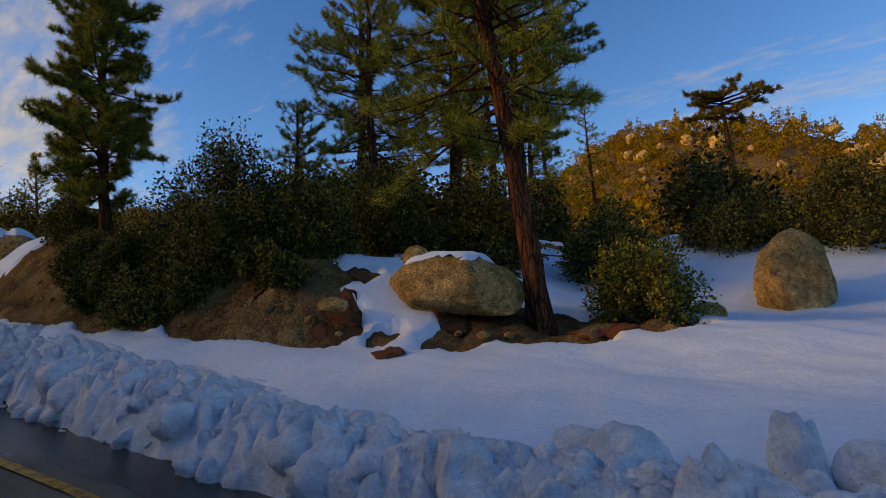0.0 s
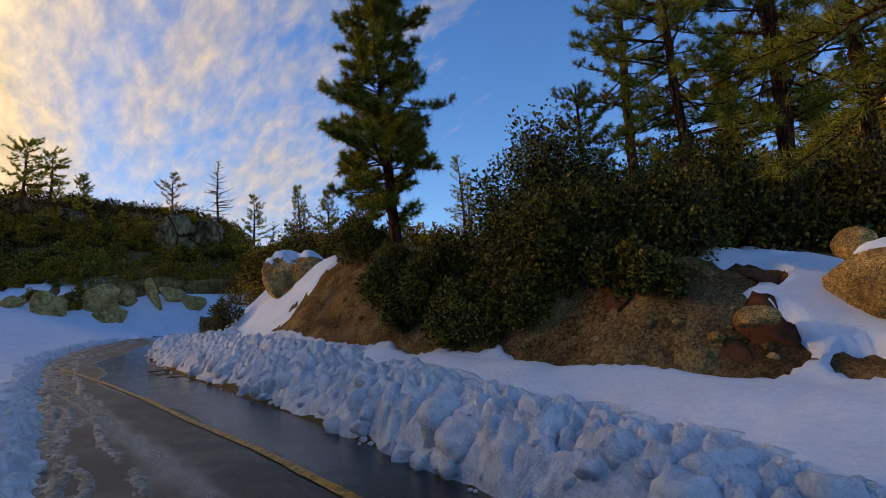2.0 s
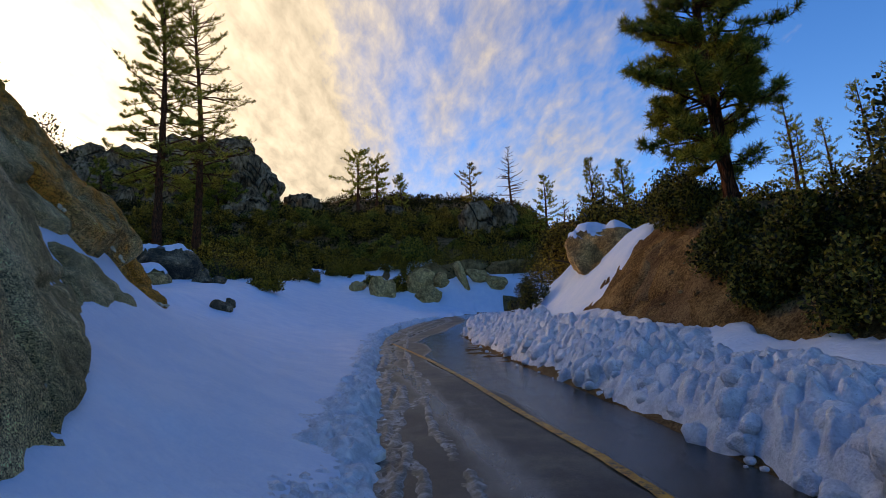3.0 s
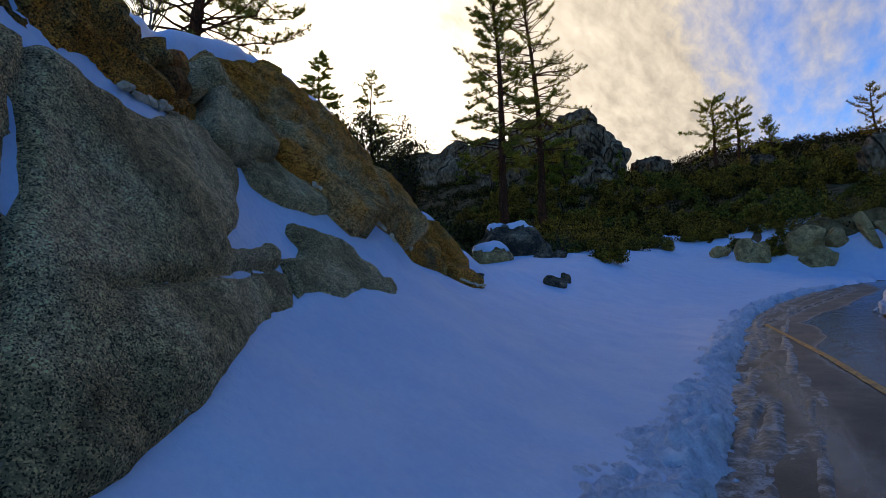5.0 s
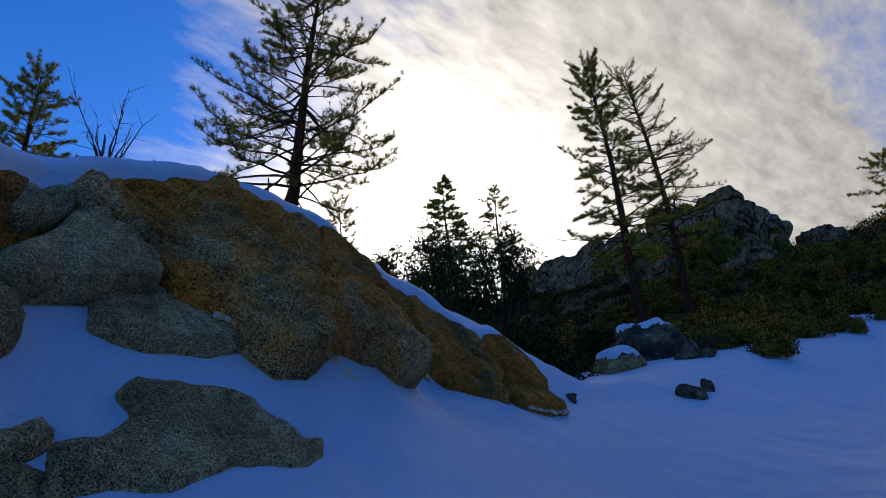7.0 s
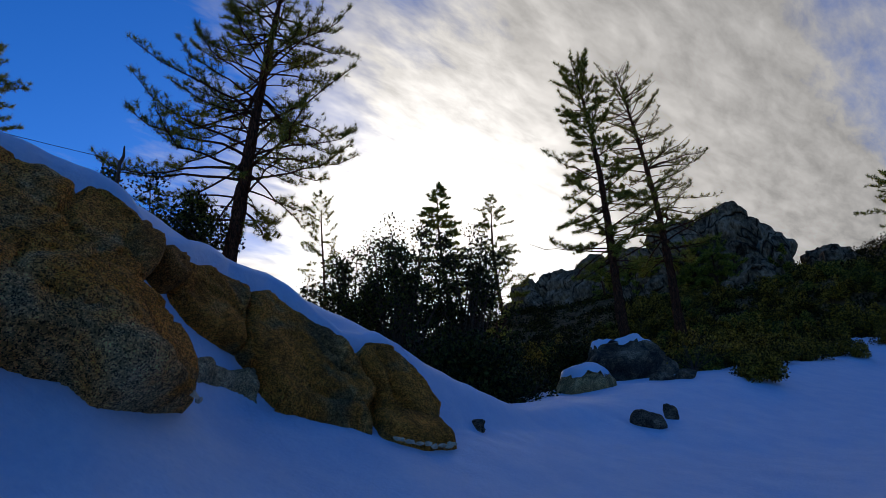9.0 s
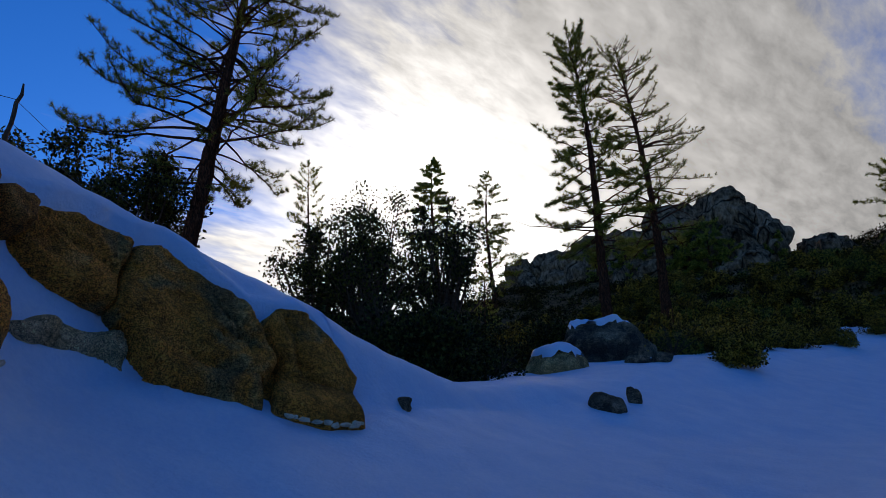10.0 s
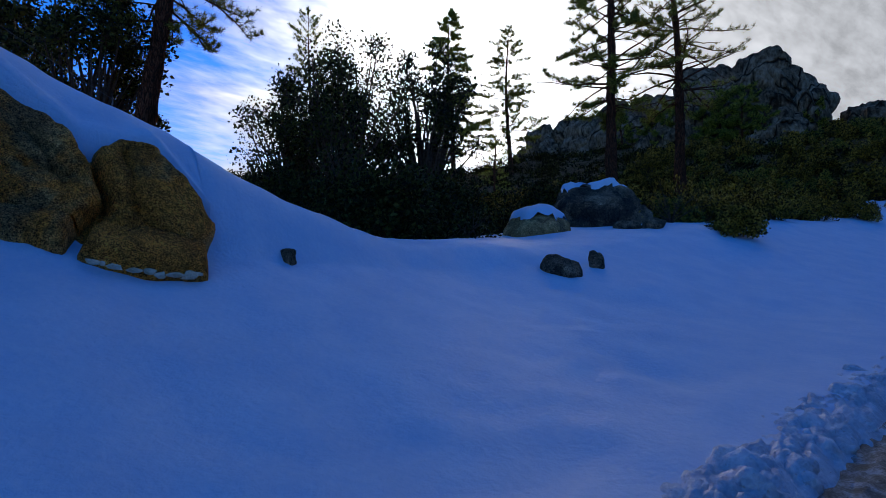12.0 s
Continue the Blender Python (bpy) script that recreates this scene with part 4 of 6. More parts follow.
pine("pine_tree", "broad dark pine in the wood behind the bank", on(13.6, 9.6), near=True, seed=75, height=13.5, crown=3.0, spread=2.9, girth=0.2, count=16, length=0.19, width=0.0075, tufts=3.6, step=0.28, twigs=1.6)
pine("pine_tree", "tall pine in the wood behind the bank", on(16.0, 9.0), near=True, seed=76, height=14.0, crown=3.4, spread=3.0, girth=0.22, count=16, length=0.19, width=0.008, tufts=3.6, step=0.30, twigs=1.6)
pine("pine_tree", "leafy pine in the wood behind the boulder", on(11.2, 10.6), seed=79, height=9.5, crown=1.8, spread=2.2, girth=0.13, count=15, length=0.19, width=0.0075, tufts=3.4, step=0.30, twigs=1.6)
umbrella = pine("pine_tree", "flat-topped pine with a bare reddish trunk", on(33.7, 6.4), NEEDLE_WARM, seed=77, height=9.0, crown=7.3, spread=2.8, girth=0.30, rise=0.3, count=14, length=0.24, width=0.018, tufts=3.5, gaps=0.0, top=0.8, step=0.25, droop=0.0, twigs=1.5, stout=1.6)

for n, (x, y, rx, ry, h, cl) in enumerate(((6.6, 10.4, 1.3, 1.6, 2.5, 44), (5.75, 12.4, 0.9, 1.1, 1.25, 26), (5.55, 14.2, 0.85, 1.0, 1.1, 24), (7.6, 8.9, 1.0, 1.1, 1.6, 28), (6.3, 9.2, 0.6, 0.7, 0.9, 14), (5.45, 11.3, 0.75, 0.9, 1.1, 20), (5.35, 13.3, 0.7, 0.8, 0.95, 18), (5.75, 10.1, 0.6, 0.7, 0.9, 16), (6.3, 8.2, 0.55, 0.6, 0.8, 14), (6.1, 17.0, 0.8, 0.8, 1.2, 18), (6.5, 18.6, 0.9, 1.0, 1.5, 22))):
    shrub("oak_bush", "dense dark green scrub oak bush overhanging the bank", on(x, y, 0.1), seed=80 + n, rx=rx, ry=ry, h=h, clumps=int(cl * 1.7), per=380, size=0.06, stems=18)
shrub("manzanita_bush", "open green leafy bush beside the pine", on(10.0, 3.2), GREEN_LEAF, seed=86, rx=1.0, ry=0.95, h=1.7, clumps=44, per=200, size=0.06, stems=24, low=0.02)
for n, (x, y, rx, ry, h) in enumerate(((14.5, 5.5, 1.4, 1.5, 1.8), (18.3, 3.4, 1.5, 1.6, 1.7), (18.6, 0.6, 1.8, 2.0, 2.3), (21.0, -2.0, 2.0, 2.0, 2.2), (12.0, 7.8, 1.4, 1.5, 2.6), (10.6, 9.8, 1.2, 1.5, 2.4), (12.5, 12.0, 1.6, 1.8, 2.6))):
    shrub("oak_bush", "dark scrub oak thicket at the edge of the wood", on(x, y, 0.1), seed=90 + n, rx=rx, ry=ry, h=h, clumps=48, per=330, size=0.075, stems=14)
shrub("oak_bush", "low green bush at the bend of the road", on(3.9, 24.5, 0.1), seed=98, rx=0.8, ry=0.9, h=1.3, clumps=22, per=260, size=0.055)

# ---------- left-hand side: far boulders and pines ----------
cap_rock = dict(size=(1.15, 1.3, 0.9), level=4, facets=8, rough=0.08, cut=0.74)
boulder = rock("boulder", "pale rounded granite boulder under a snow cap", (-13.6, 34.0, 5.9), material=TAN_ROCK, seed=101, turn=(0, 0, 10), **cap_rock)
snow_on(boulder, "thick snow cap", seed=101, depth=0.22, bare=0.42, **cap_rock)
dark_rock = dict(size=(2.6, 2.3, 1.9), level=5, facets=14, rough=0.14, cut=0.66)
boulder = rock("boulder", "large grey granite boulder among the bushes", (-15.0, 39.5, 7.0), material=DARK_ROCK, seed=103, turn=(0, 8, 20), **dark_rock)
snow_on(boulder, "patch of snow", seed=103, depth=0.25, bare=0.85, **dark_rock)
rock("stone", "small dark granite rock in the snow", (-7.9, 28.2, ground_z(-7.9, 28.0) + 0.02), (0.52, 0.42, 0.46), DARK_ROCK, 104, (0, 20, 30), category="stone", group="loose stones", facets=9, cut=0.6)
pine("pine_tree", "tall sparse pine standing above the snow", (-18.4, 46.5, soil_z(-18.4, 46.5)), near=True, seed=111, height=23.4, crown=6.5, spread=3.9, girth=0.33, lean=(-0.5, 0.0), count=15, length=0.28, width=0.010, gaps=0.12, tufts=3.6, step=0.46, bare=0.10, top=0.75, twigs=1.4)
pine("pine_tree", "tall thin pine, half dead, with bare twigs", (-19.2, 55.4, soil_z(-19.2, 55.4)), near=True, seed=112, height=26.8, crown=8.5, spread=5.0, girth=0.36, lean=(-0.3, 0.0), stout=1.4, count=12, length=0.27, width=0.010, gaps=0.25, tufts=2.6, step=0.46, bare=0.35, top=0.75, twigs=1.2)
pine("pine_tree", "old pine with drooping limbs on the rocky crest", (-25.9, 22.6, soil_z(-25.9, 22.6)), near=True, seed=113, height=25.0, crown=8.5, spread=5.6, girth=0.42, lean=(4.3, 2.5), count=14, length=0.27, width=0.009, gaps=0.10, tufts=2.6, step=0.42, droop=0.55, top=0.8, twigs=1.6)

pine("pine_tree", "dark pine beyond the wooden fence post", (-33.7, 13.3, soil_z(-33.7, 13.3)), seed=114, height=16.0, crown=2.5, spread=3.6, girth=0.26, count=14, length=0.28, width=0.012, gaps=0.1, tufts=3.2, step=0.5, top=0.7, twigs=1.3)

# the cut bank: sandy weathered granite in rounded slabs, crumbling to earth
by, bs = np.meshgrid(np.arange(6.3, 19.6, 0.05), np.linspace(-0.25, 2.1, 52), indexing="ij")
bx = bank_foot(by) + bs
slab = sstep(11.5, 13.5, by + 0.8 * fbm(bx, by, octaves=2, seed=33))
f1, f2 = cells(by * 0.55 + 0.3 * bx, bx * 0.9 + 0.35 * by, 34)
g1, g2 = cells(by * 2.1, bx * 2.6, 35)
relief = slab * (0.20 * np.sqrt(np.clip(1 - f1**2, 0, 1)) * sstep(0.0, 0.22, f2 - f1) - 0.10)
relief = relief + (1 - slab) * (0.06 * np.sqrt(np.clip(1 - g1**2, 0, 1)) * sstep(0, 0.3, g2 - g1) - 0.02 + 0.05 * fbm(bx * 2.5, by * 2.5, octaves=4, seed=36))
relief = relief + 0.018 * fbm(bx * 9, by * 9, octaves=3, seed=37)
rim = sstep(-0.25, -0.02, bs) * sstep(2.1, 1.5, bs) * sstep(6.3, 7.2, by - 0.6 * np.maximum(0, bs - 0.3)) * sstep(19.6, 18.2, by)
bz = soil(bx, by) - 0.10 + (0.13 + relief) * rim
tagged(new("earth_bank", mesh("earth_bank", np.stack([bx, by, bz], 2).reshape(-1, 3), grid_faces(*by.shape), BANK_ROCK)), "cut bank of sandy weathered granite and brown earth", "bank", kind="structure")
rng = np.random.default_rng(130)
for n in range(46):
    y = 6.6 + 10.5 * rng.random()
    x = float(bank_foot(y)) + 0.1 + 1.3 * rng.random()
    r = 0.03 + 0.07 * rng.random() ** 2
    rock("stone", "small angular stone lying on the earth bank", (x, y, soil_z(x, y) + 0.3 * r), (r, r * 1.3, r * 0.8), BANK_ROCK if n % 3 else GRANITE, 140 + n, (0, 0, 50 * n), category="stone", group="stones on the bank", level=2, facets=6)
for n, (x, y, r) in enumerate(((7.45, 4.75, 0.09), (7.75, 4.5, 0.07), (7.3, 5.1, 0.06), (8.5, 3.5, 0.06), (7.9, 3.45, 0.05), (9.2, 2.6, 0.10), (11.2, 2.6, 0.32), (6.2, 7.2, 0.1))):
    rock("stone", "small stone beside the boulder and pine", (x, y, soil_z(x, y) + 0.4 * r), (r, r * 1.2, r * 0.8), TAN_ROCK, 190 + n, (0, 0, 70 * n), category="stone", group="loose stones", level=3, facets=6)
# red-brown needle litter lying on bare spots
for n, (x, y, r) in enumerate(((7.34, 7.20, 0.35), (6.59, 6.82, 0.42), (5.77, 5.08, 0.26), (6.13, 6.97, 0.30), (8.55, 3.51, 0.40), (7.47, 5.34, 0.35), (6.12, 8.62, 0.30), (8.57, 3.01, 0.30))):
    v, f = rock_shape(150 + n, (0.55 * r, 0.8 * r, 0.03), level=3, facets=4, rough=0.5)
    v[:, 2] += np.maximum(soil(v[:, 0] + x, v[:, 1] + y), snow(v[:, 0] + x, v[:, 1] + y)) + 0.015
    v[:, 2] += 0.02 * fbm(v[:, 0] * 9 + x, v[:, 1] * 9 + y, octaves=3, seed=152)
    tagged(new("needle_litter", mesh("needle_litter", v + [x, y, 0], f, LITTER)), "patch of red-brown pine needle litter on the bank", "needle litter", "needle litter", kind="stuff")


# ---------- the granite outcrop ----------
def bank_x(y, z):
    """Where the rocky bank has the height z at y."""
    lo, hi = np.full(y.shape, -16.0), np.full(y.shape, -1.5)
    for _ in range(26):
        mid = 0.5 * (lo + hi)
        high = soil(mid, y) > z
        lo, hi = np.where(high, mid, lo), np.where(high, hi, mid)
    return 0.5 * (lo + hi)


def inside(outline, y, z):
    """Signed distance to an outline, more than nought inside."""
    p = np.asarray(outline, float)
    best, odd = np.full(y.shape, 1e9), np.zeros(y.shape, bool)
    for (ay, az), (by, bz) in zip(p, np.roll(p, -1, 0)):
        t = np.clip(((y - ay) * (by - ay) + (z - az) * (bz - az)) / ((by - ay) ** 2 + (bz - az) ** 2 + 1e-9), 0, 1)
        best = np.minimum(best, np.hypot(y - ay - t * (by - ay), z - az - t * (bz - az)))
        odd ^= ((az > z) != (bz > z)) & (y < (by - ay) * (z - az) / (bz - az + 1e-12) + ay)
    return np.where(odd, best, -best)


def along(line, y, z):
    p = np.asarray(line, float)
    best = np.full(y.shape, 1e9)
    for (ay, az), (by, bz) in zip(p[:-1], p[1:]):
        t = np.clip(((y - ay) * (by - ay) + (z - az) * (bz - az)) / ((by - ay) ** 2 + (bz - az) ** 2 + 1e-9), 0, 1)
        best = np.minimum(best, np.hypot(y - ay - t * (by - ay), z - az - t * (bz - az)))
    return best


def bank_point(y, z, off):
    y, z = np.asarray(y, float), np.asarray(z, float)
    x = bank_x(y, z)
    e = 0.12
    sx, sy = (soil(x + e, y) - soil(x - e, y)) / (2 * e), (soil(x, y + e) - soil(x, y - e)) / (2 * e)
    n = unit(np.stack([-sx, -sy, np.ones_like(sx)], -1))
    return np.stack([x, y, z], -1) + n * np.asarray(off)[..., None]


def block(outcrop, name, label, outline, material, bulge=0.34, round_=0.20, step=0.045, seed=0, cracks=(), rough=0.10, tilt=0.0, grow=-0.02, plates=1.0):
    """A slab of rock standing out of the bank within an outline of (y, z): broken edges, spalled plates, joints."""
    p = np.asarray(outline, float)
    y, z = np.meshgrid(np.arange(p[:, 0].min() - 0.25, p[:, 0].max() + 0.25, step), np.arange(p[:, 1].min() - 0.25, p[:, 1].max() + 0.25, step))
    d = inside(outline, y, z) + grow + 0.03 * fbm(y * 2.5, z * 2.5, octaves=4, seed=seed)
    q = np.clip((d + 0.10) / round_, 0, 1)
    off = -0.30 + (0.30 + bulge) * (1 - (1 - q) ** 2.6) ** 0.55
    off = off + tilt * np.clip(d, 0, 1.5)
    off = off + rough * fbm(y * 0.9, z * 0.9, octaves=4, seed=seed + 1) + 0.22 * rough * fbm(y * 6, z * 6, octaves=4, seed=seed + 2)
    # shells that have spalled off, one below the other
    shell = 2.2 * fbm(y * 0.55 + 0.3 * z, z * 0.75, octaves=3, seed=seed + 7) + 0.25 * fbm(y * 4, z * 4, octaves=3, seed=seed + 8)
    off = off + plates * 0.05 * (np.floor(shell) + sstep(0.0, 0.07, shell - np.floor(shell)))
    # blunt plates, split off along joints
    f1, f2 = cells(y * 0.7 + 0.45 * z, z * 1.2, seed + 3)
    g1, g2 = cells(y * 2.0 + 0.8 * z, z * 3.4, seed + 4)
    broken = sstep(-0.25, 0.35, fbm(y * 0.5, z * 0.5, octaves=2, seed=seed + 6))
    off = off + plates * (0.10 * np.minimum(f2 - f1, 0.45) + broken * 0.05 * np.minimum(g2 - g1, 0.4)) - 0.03 * plates
    off = off - 0.04 * plates * sstep(0.03, 0.0, f2 - f1) * broken
    for line in cracks:
        off = off - 0.11 * np.exp(-((along(line, y + 0.03 * fbm(y * 4, z * 4, octaves=3, seed=seed + 9), z) / 0.05) ** 2))
    v = bank_point(y, z, off)
    quads = grid_faces(*y.shape)
    keep = (d.ravel()[quads] > -0.2).all(1)
    used, inverse = np.unique(quads[keep], return_inverse=True)
    return part(name, mesh(name, v.reshape(-1, 3)[used], inverse.reshape(-1, 4), material), outcrop, label)


def ledge(outcrop, label, line, off, thick, seed):
    """A pale edge along a rock, broken into chipped pieces."""
    rng = np.random.default_rng(seed)
    p = np.asarray(line, float)
    run = np.concatenate([[0], np.cumsum(np.hypot(*np.diff(p, axis=0).T))])
    pieces, at = [], 0.02
    while at < run[-1] - 0.05:
        long = thick * (1.2 + 2.4 * rng.random())
        y, z = (np.interp([at, min(at + long, run[-1])], run, p[:, c]) for c in (0, 1))
        a, b = bank_point(y, z, np.full(2, off - 0.02 + 0.03 * rng.random()))
        way, high = unit(b - a), thick * (0.55 + 0.5 * rng.random())
        face = unit(np.cross(way, [0.3, 0, 1.0]))
        v, f = rock_shape(seed * 31 + len(pieces), (1, 1, 1), level=2, facets=9, rough=0.2, cut=0.55, power=0.6)
        axes = np.stack([way * 0.62 * np.linalg.norm(b - a), face * thick * 0.7, np.cross(way, face) * high])
        pieces.append((v @ axes + (a + b) / 2 + rng.normal(size=3) * 0.08 * thick, f))
        at += long * (0.85 + 0.5 * rng.random() ** 3)
    for piece in pieces:
        part("ledge", mesh("ledge", *piece, QUARTZ, smooth=False), outcrop, label)


outcrop = thing("granite_outcrop", "weathered granite outcrop with ochre stains and snow in its joints", "rock outcrop")
block(outcrop, "block", "huge smooth grey granite face", [(9.4, 4.05), (10.02, 4.13), (10.24, 4.21), (10.57, 4.39), (10.84, 4.36), (11.09, 4.17), (11.17, 3.92), (11.11, 3.68), (10.82, 3.36), (10.64, 3.26), (10.42, 3.12), (10.45, 3.03), (10.64, 3.04), (10.96, 3.08), (11.28, 3.2), (11.36, 3.12), (11.37, 2.92), (11.28, 2.61), (11.15, 2.49), (10.82, 2.49), (10.59, 2.4), (10.34, 2.29), (10.09, 2.14), (9.55, 1.86), (8.54, 1.57), (8.4, 1.45), (8.17, 1.52), (7.91, 1.44), (7.53, 1.42), (5.0, 1.2), (3.0, 1.1), (3.0, 3.6), (6.0, 4.2), (8.4, 4.3)], GRANITE, 0.20, 0.24, 0.05, 201, cracks=([(8.95, 4.2), (8.8, 3.25), (8.7, 2.75), (8.58, 2.38), (8.51, 2.19), (8.49, 1.89), (8.42, 1.5)], [(9.2, 2.62), (9.9, 2.72), (10.5, 2.83), (11.1, 2.92), (11.35, 2.95)]), grow=-0.005, plates=0.3, rough=0.07)
block(outcrop, "block", "fractured grey-brown rock above the smooth face", [(3.0, 3.75), (6.0, 4.35), (8.4, 4.45), (9.4, 4.2), (10.02, 4.24), (10.4, 4.34), (10.66, 4.36), (10.6, 4.46), (10.31, 4.42), (10.24, 4.5), (10.10, 4.66), (9.98, 4.82), (9.8, 5.1), (9.4, 5.5), (8.0, 5.55), (6.0, 5.2), (3.0, 4.4)], BROWN_ROCK, 0.24, 0.2, 0.045, 202, rough=0.16, plates=1.6, cracks=([(7.0, 4.9), (8.2, 5.0), (9.2, 4.75), (9.9, 4.6)], [(8.9, 5.4), (9.1, 4.9), (9.0, 4.5)]))
block(outcrop, "block", "low lens of speckled grey granite", [(11.41, 3.02), (11.71, 3.04), (12.0, 3.22), (11.84, 3.37), (11.95, 3.46), (12.15, 3.43), (12.68, 3.42), (12.88, 3.34), (13.1, 3.12), (13.24, 2.97), (13.41, 2.94), (13.33, 2.81), (13.15, 2.72), (12.79, 2.78), (12.54, 2.81), (12.1, 2.68), (11.79, 2.71), (11.46, 2.7), (11.32, 2.63)], GRANITE, 0.20, 0.2, 0.04, 203, plates=0.3, grow=0.02, rough=0.06)
block(outcrop, "block", "wedge of grey granite", [(11.58, 4.38), (11.89, 4.36), (12.36, 4.45), (12.59, 4.33), (12.85, 4.25), (13.0, 4.06), (12.97, 3.93), (12.56, 3.83), (12.15, 3.83), (11.81, 3.92), (11.65, 3.97), (11.69, 4.21)], GRANITE, 0.22, 0.14, 0.04, 205, plates=0.3, grow=0.0, rough=0.05)
block(outcrop, "block", "dark recessed rock between the upper blocks", [(10.4, 4.72), (10.5, 5.15), (11.0, 5.35), (11.5, 5.6), (12.2, 5.8), (12.6, 5.3), (12.5, 4.5), (12.2, 4.45), (11.9, 4.75), (11.5, 4.6), (11.2, 4.5), (10.95, 4.55), (10.8, 4.62)], BROWN_ROCK, 0.13, 0.12, 0.04, 204, rough=0.06, plates=0.3)
block(outcrop, "block", "dark recessed rock between the end slabs", [(16.8, 5.6), (17.4, 5.7), (17.7, 5.5), (18.7, 4.9), (19.2, 4.85), (19.5, 4.9), (19.6, 4.2), (19.2, 3.6), (18.8, 3.75), (18.9, 4.6), (17.8, 5.2), (17.3, 4.7), (16.9, 4.85)], BROWN_ROCK, 0.13, 0.12, 0.04, 208, rough=0.06, plates=0.3)
block(outcrop, "block", "pointed grey granite block", [(10.98, 4.44), (11.26, 4.74), (11.50, 5.03), (11.70, 5.14), (11.91, 4.95), (12.02, 4.87), (12.18, 4.64), (12.19, 4.45), (12.09, 4.37), (11.74, 4.32), (11.42, 4.25), (11.04, 4.17), (10.94, 4.25)], GRANITE, 0.38, 0.13, 0.035, 207, grow=-0.01, plates=0.5, rough=0.06)
block(outcrop, "block", "large block stained ochre and rust", [(11.46, 5.45), (12.01, 5.84), (12.65, 6.05), (13.2, 6.28), (13.81, 6.22), (14.43, 6.12), (14.79, 6.06), (15.03, 6.12), (15.29, 6.01), (15.43, 5.87), (15.2, 5.14), (15.45, 4.91), (15.75, 4.75), (15.85, 4.38), (15.85, 3.95), (15.88, 3.78), (15.53, 3.78), (15.04, 3.8), (14.79, 3.94), (14.57, 3.98), (14.2, 4.06), (13.9, 3.9), (13.56, 3.68), (13.26, 3.68), (12.95, 3.92), (12.68, 4.19), (12.33, 4.36), (12.23, 4.62), (12.05, 4.9), (11.78, 5.14), (11.52, 5.08), (11.46, 5.25)], OCHRE, 0.42, 0.18, 0.035, 209, grow=0.0, rough=0.08, plates=1.5, cracks=([(12.2, 5.05), (12.6, 4.95), (12.85, 4.7), (12.95, 4.4)], [(14.75, 6.1), (14.62, 5.6), (14.8, 5.2)], [(13.0, 4.3), (13.7, 4.15), (14.3, 3.95)]))
block(outcrop, "block", "rust-orange block split by a dark joint", [(10.47, 4.95), (10.75, 5.22), (10.97, 5.28), (10.89, 4.82), (10.69, 4.72), (10.51, 4.70), (10.44, 4.76)], RUST, 0.34, 0.12, 0.035, 211, grow=0.0, cracks=([(10.45, 4.88), (10.7, 5.0), (10.95, 5.0)],))
block(outcrop, "block", "square grey block under the crest snow", [(11.02, 5.27), (11.44, 5.52), (11.42, 5.24), (11.38, 5.05), (11.04, 4.88), (10.95, 4.9)], GRANITE, 0.38, 0.12, 0.035, 213, grow=0.0, cracks=([(11.15, 5.35), (11.2, 4.9)],))
block(outcrop, "block", "small brown rock poking through the crest snow", [(10.28, 5.01), (10.44, 5.13), (10.47, 4.99), (10.41, 4.83), (10.32, 4.85)], BROWN_ROCK, 0.30, 0.1, 0.035, 214)
block(outcrop, "block", "rust-stained flank of the great block", [(15.32, 5.75), (15.48, 5.9), (15.56, 5.75), (15.48, 5.3), (15.36, 5.15), (15.28, 5.3)], RUST, 0.36, 0.14, 0.035, 210, grow=0.03)
block(outcrop, "block", "small rust-orange rock between snow and slab", [(15.6, 5.62), (15.76, 5.74), (16.0, 5.72), (15.95, 5.4), (15.82, 5.32), (15.68, 5.46)], RUST, 0.28, 0.14, 0.035, 216)
block(outcrop, "block", "leaning brown granite slab", [(15.95, 5.69), (16.57, 5.89), (17.28, 5.83), (17.34, 5.72), (17.13, 5.21), (17.0, 4.76), (16.57, 4.81), (16.21, 4.93), (15.97, 5.17), (15.92, 5.4)], BROWN_ROCK, 0.32, 0.16, 0.04, 215, grow=-0.05, rough=0.06, plates=0.7)
block(outcrop, "block", "long ochre-grey granite slab", [(17.38, 5.71), (17.77, 5.79), (18.47, 5.32), (18.89, 4.96), (19.08, 4.68), (19.20, 4.18), (18.8, 3.55), (18.33, 3.62), (17.81, 3.79), (17.56, 3.87), (17.33, 4.4), (17.1, 4.72), (17.18, 5.17)], BROWN_ROCK, 0.36, 0.17, 0.04, 217, grow=-0.01, rough=0.06, plates=0.7, cracks=([(18.45, 4.95), (18.7, 4.7), (18.85, 4.35)], [(18.5, 4.5), (18.9, 4.5)]))
block(outcrop, "block", "rounded end slab with a flaked face", [(19.2, 4.92), (19.45, 5.08), (19.82, 5.0), (20.17, 4.58), (20.48, 4.02), (20.2, 3.35), (19.6, 3.36), (19.0, 3.48), (19.32, 4.15), (19.22, 4.67)], BROWN_ROCK, 0.40, 0.2, 0.04, 219, grow=-0.01, rough=0.06, plates=0.7, cracks=([(19.5, 4.85), (19.52, 4.47), (19.6, 4.14), (19.75, 3.9)],))
block(outcrop, "block", "small dark rock at the foot", [(16.02, 4.35), (16.42, 4.48), (16.87, 4.44), (17.27, 4.56), (17.35, 4.46), (17.30, 3.9), (17.11, 4.04), (16.62, 4.23), (16.17, 4.24)], GRANITE, 0.22, 0.18, 0.04, 221)
